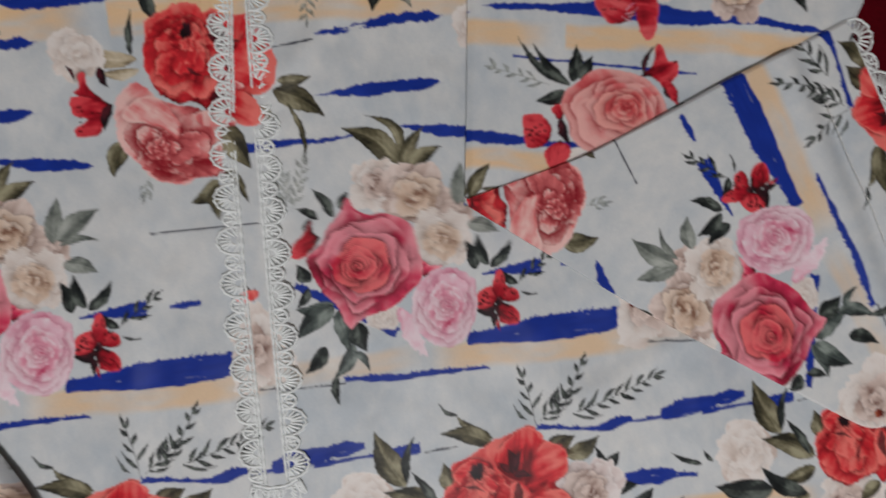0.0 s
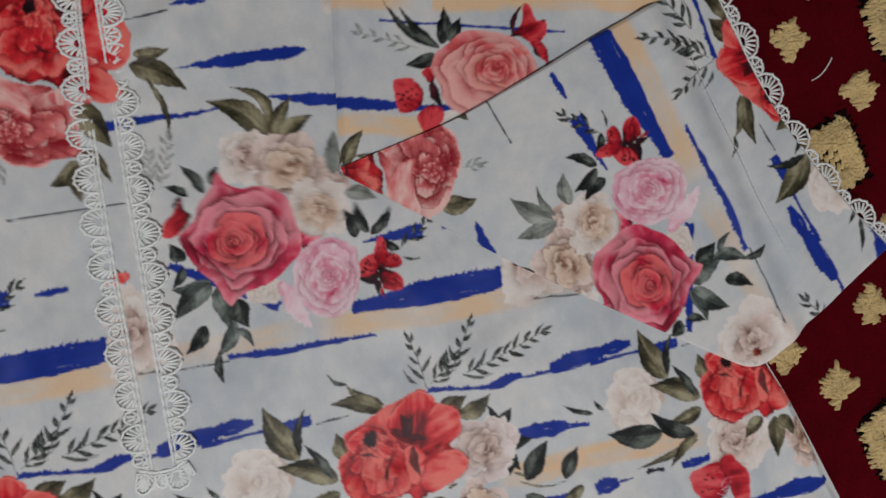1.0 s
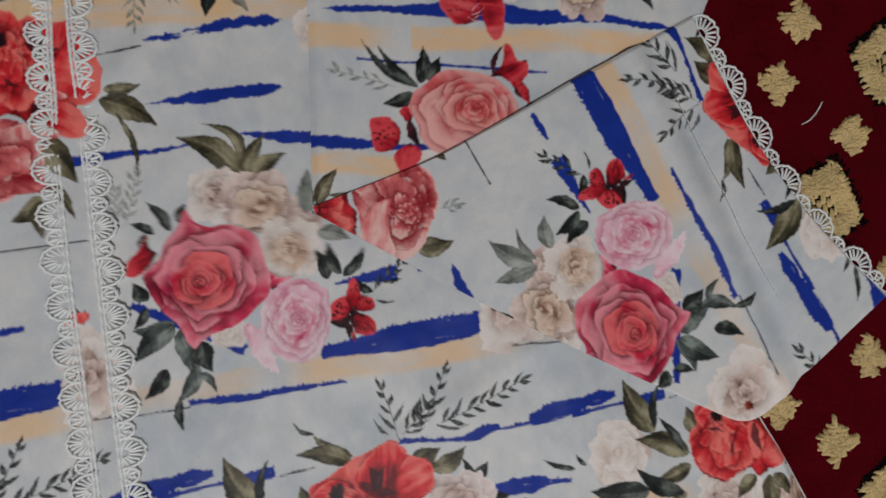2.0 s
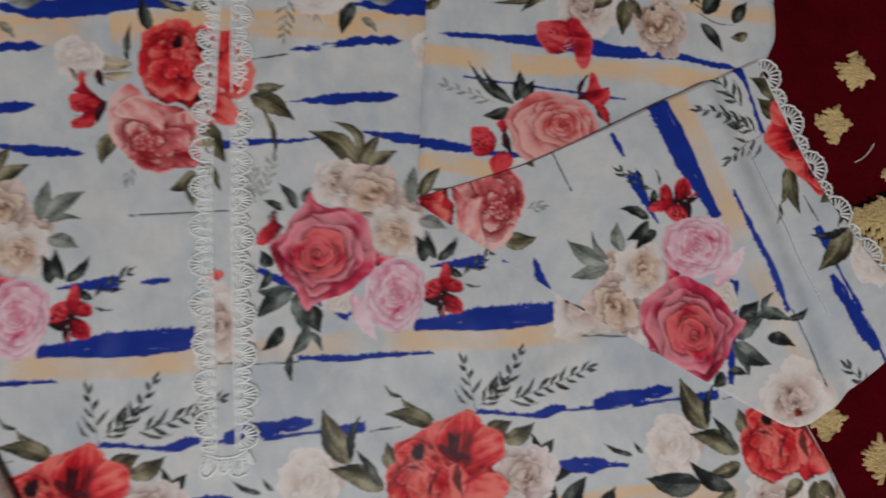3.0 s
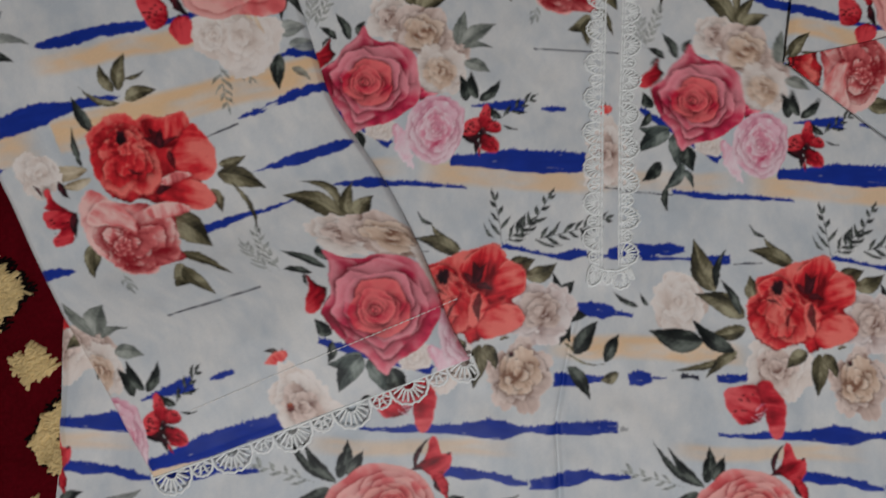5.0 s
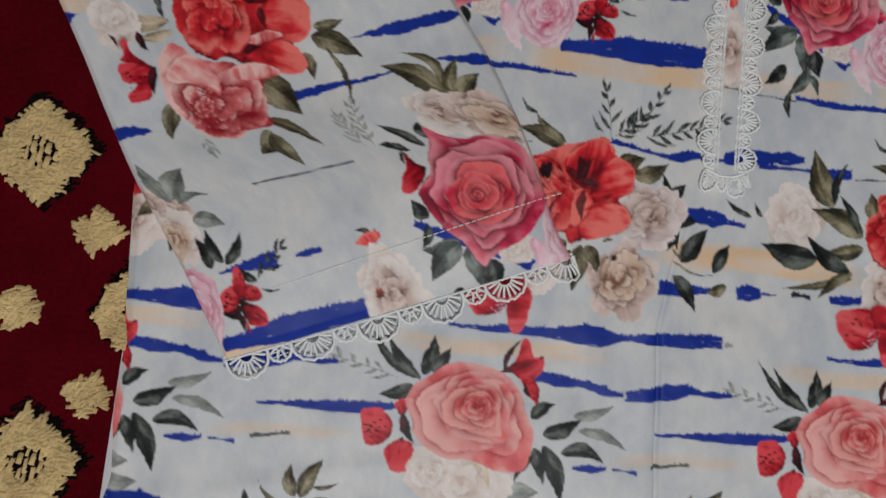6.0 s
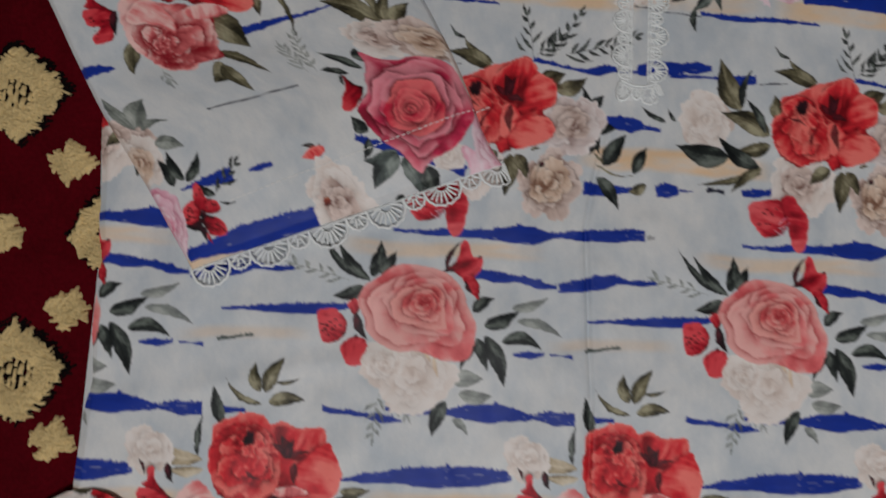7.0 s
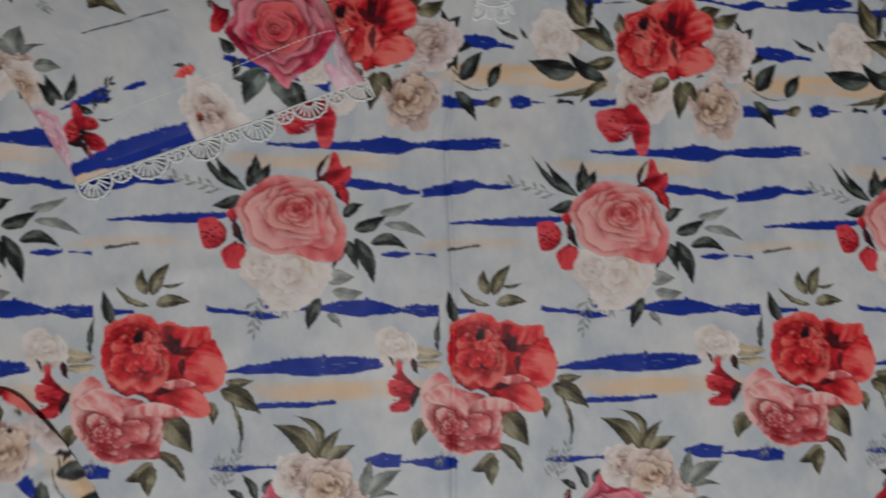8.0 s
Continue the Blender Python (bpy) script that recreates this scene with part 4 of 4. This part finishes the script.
sheet("folded_sleeve", np.stack([gx, gy, gz], 2) / 1000, PRINTED, fabric_colour(*turned(gx, gy, 221.6, -65.5, 111.7, 1.057, 0, -2.5)), dress)
gs = ruled([(x - 1, y - 1) for x, y in UP], [(x - 1, y + 2) for x, y in LOW], 60, 30)
rr, ss = np.linspace(0, 1, 60)[:, None], np.linspace(0, 1, 30)[None, :]
bow = 15.5 * (4 * ss * (1 - ss)) ** .8 * rr ** 3 + 2.5 * rr ** 6
gs = gs - bow[..., None] * np.array([0.876, 0.483])
sheet("sleeve_underside", np.concatenate([gs, (6.6 + 0 * gs[..., :1])], 2) / 1000, LINING, None, dress)
# left sleeve, laid across the front
INNER = ((-136, -166), (-147, -152), (-156, -127), (-170, -97), (-190, -62), (-224, -17), (-246, 45), (-262, 80), (-320, 200))
OUTER = ((-312, -236), (-336, -196), (-369, -150), (-413, -69), (-462, 20), (-530, 150))


def rounded(d, width):
    return np.sqrt(np.clip(1 - (1 - np.clip(d / width, 0, 1)) ** 2, 0, 1))


g = ruled(INNER, OUTER, int(425 / STEP), int(235 / STEP))
gx, gy = g[..., 0], g[..., 1]
across, down = np.linspace(0, 190, gx.shape[1])[None, :] + 0 * gx, np.linspace(0, 425, gx.shape[0])[:, None] + 0 * gx
loft = 11 * (.08 + .92 * rounded(across, 20)) * rounded(190 - across, 70) * (.35 + .65 * rounded(down, 60)) * (.25 + .75 * step(140, 50, down))
gz = 9.0 + loft + wrinkle(gx, gy, 31, 1.8, 80) + wrinkle(gx, gy, 33, 0.7, 30) - edge_drop(*gx.shape, 4, 2.6, (1, 0, 1, 1))
fu, fv = 1.002 * gx + .434 * gy + 253.4, -.293 * gx + .898 * gy + 66.2  # cut on the slant
fu = fu + 28 * step(10, 60, fv)
pull = np.exp(-(fu ** 2 + fv ** 2) / 62 ** 2)  # drawn wide over the loft
sheet("crossed_sleeve", np.stack([gx, gy, gz], 2) / 1000, PRINTED, fabric_colour(fu * (1 - .20 * pull), fv * (1 - .10 * pull)), dress)
sleeve_places = np.stack([gx, gy], 2)[::4, ::4].reshape(-1, 2)
sleeve_heights = gz[::4, ::4].reshape(-1)


def crossed_z(x, y):
    """Height of the crossed sleeve's cloth."""
    return float(sleeve_heights[np.argmin(((sleeve_places - (x, y)) ** 2).sum(1))])


gs = ruled([(x - 1, y + 2) for x, y in INNER], [(x + 2, y + 2) for x, y in OUTER], 60, 30)
sheet("sleeve_underside", np.concatenate([gs, (5.6 + 0 * gs[..., :1])], 2) / 1000, LINING, None, dress)


ARC = ((-470, -418), (-432, -398), (-400, -380), (-368, -358), (-347, -359), (-322, -384), (-301, -414), (-286, -450), (-278, -500))
FOOT = ((-490, -470), (-470, -500), (-440, -530), (-400, -550), (-360, -560), (-320, -560), (-285, -550))
g = ruled(ARC, FOOT, int(245 / STEP), int(135 / STEP))
gx, gy = g[..., 0], g[..., 1]
gz = 9.5 + wrinkle(gx, gy, 41, 3.2, 38) + wrinkle(gx, gy, 44, 1.2, 16) - edge_drop(*gx.shape, 6, 3.0, (1, 1, 1, 1))
sheet("crumpled_corner", np.stack([gx, gy, gz], 2) / 1000, PRINTED, fabric_colour(*turned(gx, gy, -340, -395, -48, 1.0, 108, -168)), dress)


# ---- lace: corded scallops with fans of fine bars ----
def cord(verts, faces, pts, r, flat=.7):
    """A thin cord along pts (x, y, z in mm), six-sided."""
    p = np.array(pts, float)
    d = np.gradient(p, axis=0)
    d /= np.linalg.norm(d, axis=1)[:, None] + 1e-9
    side = np.stack([-d[:, 1], d[:, 0], 0 * d[:, 0]], 1)
    base, k = len(verts), 5
    for a in range(len(p)):
        for e in range(k):
            th = 2 * math.pi * e / k
            q = p[a] + side[a] * r * math.cos(th) + np.array([0, 0, r * flat * math.sin(th)])
            verts.append(tuple(q / 1000))
    for a in range(len(p) - 1):
        for e in range(k):
            f = base + a * k + e
            g2 = base + a * k + (e + 1) % k
            faces.append((f, g2, g2 + k, f + k))


def lace_strip(name, points, z0, width, flip=1, pitch=35.0, tuck=0.0, label="white scalloped lace trim", start=0.0):
    """Lace whose straight edge follows points; flip tells to which side the scallops hang."""
    p = along(points, 600)
    t = np.concatenate([[0], np.cumsum(np.linalg.norm(np.diff(p, axis=0), axis=1))])
    total = t[-1]
    verts, faces = [], []

    def at(s, w, up=0.0):
        s, w = min(max(s, 0), total), w - tuck
        x, y = np.interp(s, t, p[:, 0]), np.interp(s, t, p[:, 1])
        e = 1.0
        s2, s1 = min(s + e, total), max(s - e, 0)
        dx, dy = np.interp(s2, t, p[:, 0]) - np.interp(s1, t, p[:, 0]), np.interp(s2, t, p[:, 1]) - np.interp(s1, t, p[:, 1])
        n = math.hypot(dx, dy)
        return (x - flip * dy / n * w, y + flip * dx / n * w, z0(x, y) + up + .25 * math.sin(s * 1.1))

    rnd = random.Random(int(total * 7))
    for w, r in ((0.5, .85), (2.3, .70)):
        cord(verts, faces, [at(s, w + .18 * math.sin(s * 2.4 + w)) for s in np.arange(0, total, .9)], r)
    s = 0.0
    while s < total:
        cord(verts, faces, [at(s, .5), at(s + .7, 1.9)], .28)
        s += 1.5
    s = start
    while s < total - 4:
        big = pitch * .64
        for c, half, depth, bars in ((s + big / 2, big / 2, width, 8), (s + big + (pitch - big) / 2, (pitch - big) / 2, width * .72, 3)):
            if c + half > total + 2:
                continue
            depth *= rnd.uniform(.94, 1.05)
            for shrink, r in ((1.0, .85),):
                arc = []
                for k in range(19):
                    th = math.pi * k / 18
                    wob = 1 + (.055 * math.cos(th * 14) if shrink == 1.0 else 0)
                    arc.append(at(c - half * shrink * math.cos(th), 1.9 + (depth - 1.9) * shrink * math.sin(th) ** .75 * wob, .15))
                cord(verts, faces, arc, r)
            hub = .34
            arc = [at(c - half * hub * math.cos(math.pi * k / 8), 1.9 + (depth - 1.9) * hub * math.sin(math.pi * k / 8), .15) for k in range(9)]
            cord(verts, faces, arc, .45)
            for k in range(bars + 1):
                th = math.pi * (k + .5) / (bars + 1)
                a = (c - half * hub * math.cos(th), 1.9 + (depth - 1.9) * hub * math.sin(th))
                b = (c - half * .88 * math.cos(th), 1.9 + (depth - 1.9) * .88 * math.sin(th) ** .75)
                cord(verts, faces, [at(*a, .1), at((a[0] + b[0]) / 2 + rnd.uniform(-.3, .3), (a[1] + b[1]) / 2, .25), at(*b, .1)], .74)
            if bars == 3:
                for k in range(3):
                    cord(verts, faces, [at(c - half * .6, 2.4 + k * depth * .22), at(c + half * .6, 3.1 + k * depth * .22)], .3)
        s += pitch
    me = bpy.data.meshes.new(name)
    me.from_pydata(verts, [], faces)
    me.polygons.foreach_set("use_smooth", [True] * len(me.polygons))
    me.materials.append(LACE)
    ob = new(name, me)
    ob.parent = dress
    return tagged(ob, label)


CUFF_RIGHT = ((286, 106), (300, 72), (309, 46), (325, 8), (350, -32), (384, -68))
lace_strip("cuff_lace", CUFF_RIGHT, lambda x, y: 8.8, 13.0, 1, 33, 2.2)
CUFF_LEFT = ((-135, -165), (-180, -184), (-229, -204), (-272, -221), (-313, -237))
lace_strip("cuff_lace", CUFF_LEFT, lambda x, y: crossed_z(x, y) - 0.6, 14.5, 1, 35, 2.2, start=-6.0)


def front_z(x, y):
    return 5.9 + float(wrinkle(np.array(x), np.array(y), 3, 1.5, 75) + wrinkle(np.array(x), np.array(y), 9, 0.8, 30))


lace_strip("placket_lace", ((-46, 200), (-48, 140), (-55, 66), (-57, -15), (-57, -90), (-57, -110)), front_z, 12.5, -1, 22)
lace_strip("placket_lace", ((-40, 200), (-42, 140), (-45, 66), (-47, -15), (-47.5, -90), (-47.5, -110)), front_z, 12.5, 1, 22, start=8)
lace_strip("placket_lace", ((-64, -108), (-56, -111), (-48, -111), (-41, -108)), front_z, 12.0, -1, 13)


def stitches(name, points, height, gap=3.4, length=2.5):
    p = along(points, 300)
    t = np.concatenate([[0], np.cumsum(np.linalg.norm(np.diff(p, axis=0), axis=1))])
    verts, faces = [], []
    s = 1.0
    while s + length < t[-1]:
        pts = []
        for k in range(5):
            x, y = np.interp(s + length * k / 4, t, p[:, 0]), np.interp(s + length * k / 4, t, p[:, 1])
            pts.append((x, y, float(height(x, y)) + .30 * math.sin(math.pi * k / 4)))
        cord(verts, faces, pts, .30)
        s += gap
    me = bpy.data.meshes.new(name)
    me.from_pydata(verts, [], faces)
    me.materials.append(THREAD)
    ob = new(name, me)
    ob.parent = dress
    return tagged(ob, "dashed white machine stitching")


# ---- carpet and room ----
def slab(name, x0, x1, y0, y1, z0, z1, mat, label, category, kind="structure"):
    bm = bmesh.new()
    bmesh.ops.create_cube(bm, size=1, matrix=Matrix.Translation(((x0 + x1) / 2, (y0 + y1) / 2, (z0 + z1) / 2)) @ Matrix.Diagonal((x1 - x0, y1 - y0, z1 - z0, 1)))
    me = bpy.data.meshes.new(name)
    bm.to_mesh(me)
    bm.free()
    me.materials.append(mat)
    return tagged(new(name, me), label, category, kind=kind)


carpet = slab("carpet", -2.0, 2.0, -2.0, 2.0, -0.012, 0.0, CARPET, "dark red woven carpet with gold and black motifs", "carpet", "")
slab("floor", -2.1, 2.1, -2.1, 2.1, -0.10, -0.012, WALL, "plain floor under the carpet", "floor")
slab("wall_north", -2.1, 2.1, 2.0, 2.1, -0.012, 2.6, WALL, "plain painted wall", "wall")
slab("wall_south", -2.1, 2.1, -2.1, -2.0, -0.012, 2.6, WALL, "plain painted wall", "wall")
slab("wall_east", 2.0, 2.1, -2.0, 2.0, -0.012, 2.6, WALL, "plain painted wall", "wall")
slab("wall_west", -2.1, -2.0, -2.0, 2.0, -0.012, 2.6, WALL, "plain painted wall", "wall")
slab("ceiling", -2.1, 2.1, -2.1, 2.1, 2.6, 2.7, WALL, "plain white ceiling", "ceiling")


def tufts(name, cells, mat, size, height, lean=.8, seed=0, label="", heading=.5, parent=None):
    """Short bent pile tufts at the given places (mm), in one mesh."""
    k = random.Random(seed)
    verts, faces = [], []
    for x, y in cells:
        w, l, h = size * k.uniform(.28, .5), size * k.uniform(1.0, 2.1), height * k.uniform(.6, 1.2)
        th = heading + k.uniform(-lean, lean)
        c, s = math.cos(th), math.sin(th)
        b = len(verts)
        for u, v, z in ((-l, -w, 0), (-l, w, 0), (l, w, 0), (l, -w, 0), (-l * .6, -w * .6, h), (-l * .6, w * .6, h), (l * .75, w * .5, h * .8), (l * .75, -w * .5, h * .8)):
            verts.append(((x + u * c - v * s) / 1000, (y + u * s + v * c) / 1000, z / 1000))
        for f in ((4, 5, 6, 7), (0, 1, 5, 4), (1, 2, 6, 5), (2, 3, 7, 6), (3, 0, 4, 7)):
            faces.append(tuple(b + q for q in f))
    me = bpy.data.meshes.new(name)
    me.from_pydata(verts, [], faces)
    me.polygons.foreach_set("use_smooth", [True] * len(me.polygons))
    me.materials.append(mat)
    ob = new(name, me)
    ob.parent = parent or carpet
    return tagged(ob, label) if label else ob


def scatter(x, y, inside, half, gap, seed):
    k = random.Random(seed)
    out = []
    n = int(half / gap)
    for a in range(-n, n + 1):
        for b in range(-n, n + 1):
            u, v = a * gap + k.uniform(-.45, .45) * gap, b * gap + k.uniform(-.45, .45) * gap
            if inside(u, v, k):
                out.append((x + u, y + v))
    return out


def diamond(x, y, turn, seed):
    c, s = math.cos(radians(turn)), math.sin(radians(turn))

    def reach(u, v):
        p, q = abs(u * c + v * s), abs(-u * s + v * c)
        return p / 27 + q / 29 + .25 * max(p / 27, q / 29)
    motif = tufts("gold_motif", scatter(x, y, lambda u, v, k: reach(u, v) < 1.12 + k.uniform(-.12, .1) and not (abs(u) < 11 and abs(v) < 10 and reach(u, v) < .62), 36, 1.25, seed + 1),
                  GOLD, 2.5, 2.8, lean=1.1, seed=seed, label="diamond of gold pile")
    tufts("black_border", scatter(x, y, lambda u, v, k: .95 < reach(u, v) < 1.34 + .10 * (u + v) / 40 + k.uniform(-.18, .1), 42, 1.5, seed), BLACK, 1.5, 1.5, seed=seed,
          label="black pile outline of a motif", parent=motif)
    tufts("black_ground", scatter(x, y, lambda u, v, k: reach(u, v) < .66, 24, 1.5, seed + 2), BLACK, 1.4, 1.2, seed=seed, label="black pile ground", parent=motif)
    cells = [(x + a * 3.6 + random.Random(seed + a * 9 + b).uniform(-.5, .5), y + b * 7.6 + (a % 2) * 3.8 - 1.9) for a in range(-4, 5) for b in range(-2, 3) if reach(a * 3.6, b * 7.6) < .70]
    for n, cell in enumerate(cells):
        tufts("gold_loop", [cell], GOLD, 2.7, 2.8, lean=.10, seed=seed + n, heading=1.45, parent=motif)


def star(x, y, seed):
    def inside(u, v, k):
        th = math.atan2(v, u) + .2
        spikes = .22 * math.cos(4 * th) + .16 * math.cos(7 * th + seed) + .10 * math.cos(11 * th + 2 * seed)
        return math.hypot(u, v * 1.05) < 8.6 * (1 + spikes) * k.uniform(.82, 1.2)
    tufts("gold_star", scatter(x, y, inside, 14, 1.25, seed), GOLD, 2.1, 2.4, lean=1.1, seed=seed, label="small gold pile star")


for n, (x, y) in enumerate(((-420, -138), (-359, -217), (-407, -298), (-440, -420), (420, 71), (359, -12), (379, -192), (440, -90))):
    diamond(x, y, 8 if x < 0 else -25, 100 + 7 * n)
for n, (x, y) in enumerate(((-387, -177), (-422, -220), (-382, -261), (-385, -335), (363, 101), (342, 66), (387, 29), (403, -55), (374, -106), (343, -152), (309, -124))):
    star(x, y, 300 + 5 * n)

stitches("stitching", ((267, 62), (281, 20), (296, -23), (312, -62)), lambda x, y: 11.85 + wrinkle(np.array(x), np.array(y), 21, 1.3, 70))
stitches("stitching", ((-144, -131), (-190, -152), (-240, -174), (-290, -197)), lambda x, y: crossed_z(x, y) + 0.15)

# a loose thread on the carpet
verts, faces = [], []
cord(verts, faces, [(353 + 10 * t + 6 * t * t, 39 + 3 * t + 9 * t ** 3, 1.2) for t in np.linspace(0, 1, 14)], .35)
me = bpy.data.meshes.new("loose_thread")
me.from_pydata(verts, [], faces)
me.materials.append(THREAD)
tagged(new("loose_thread", me), "short loose white thread lying on the carpet", "thread")
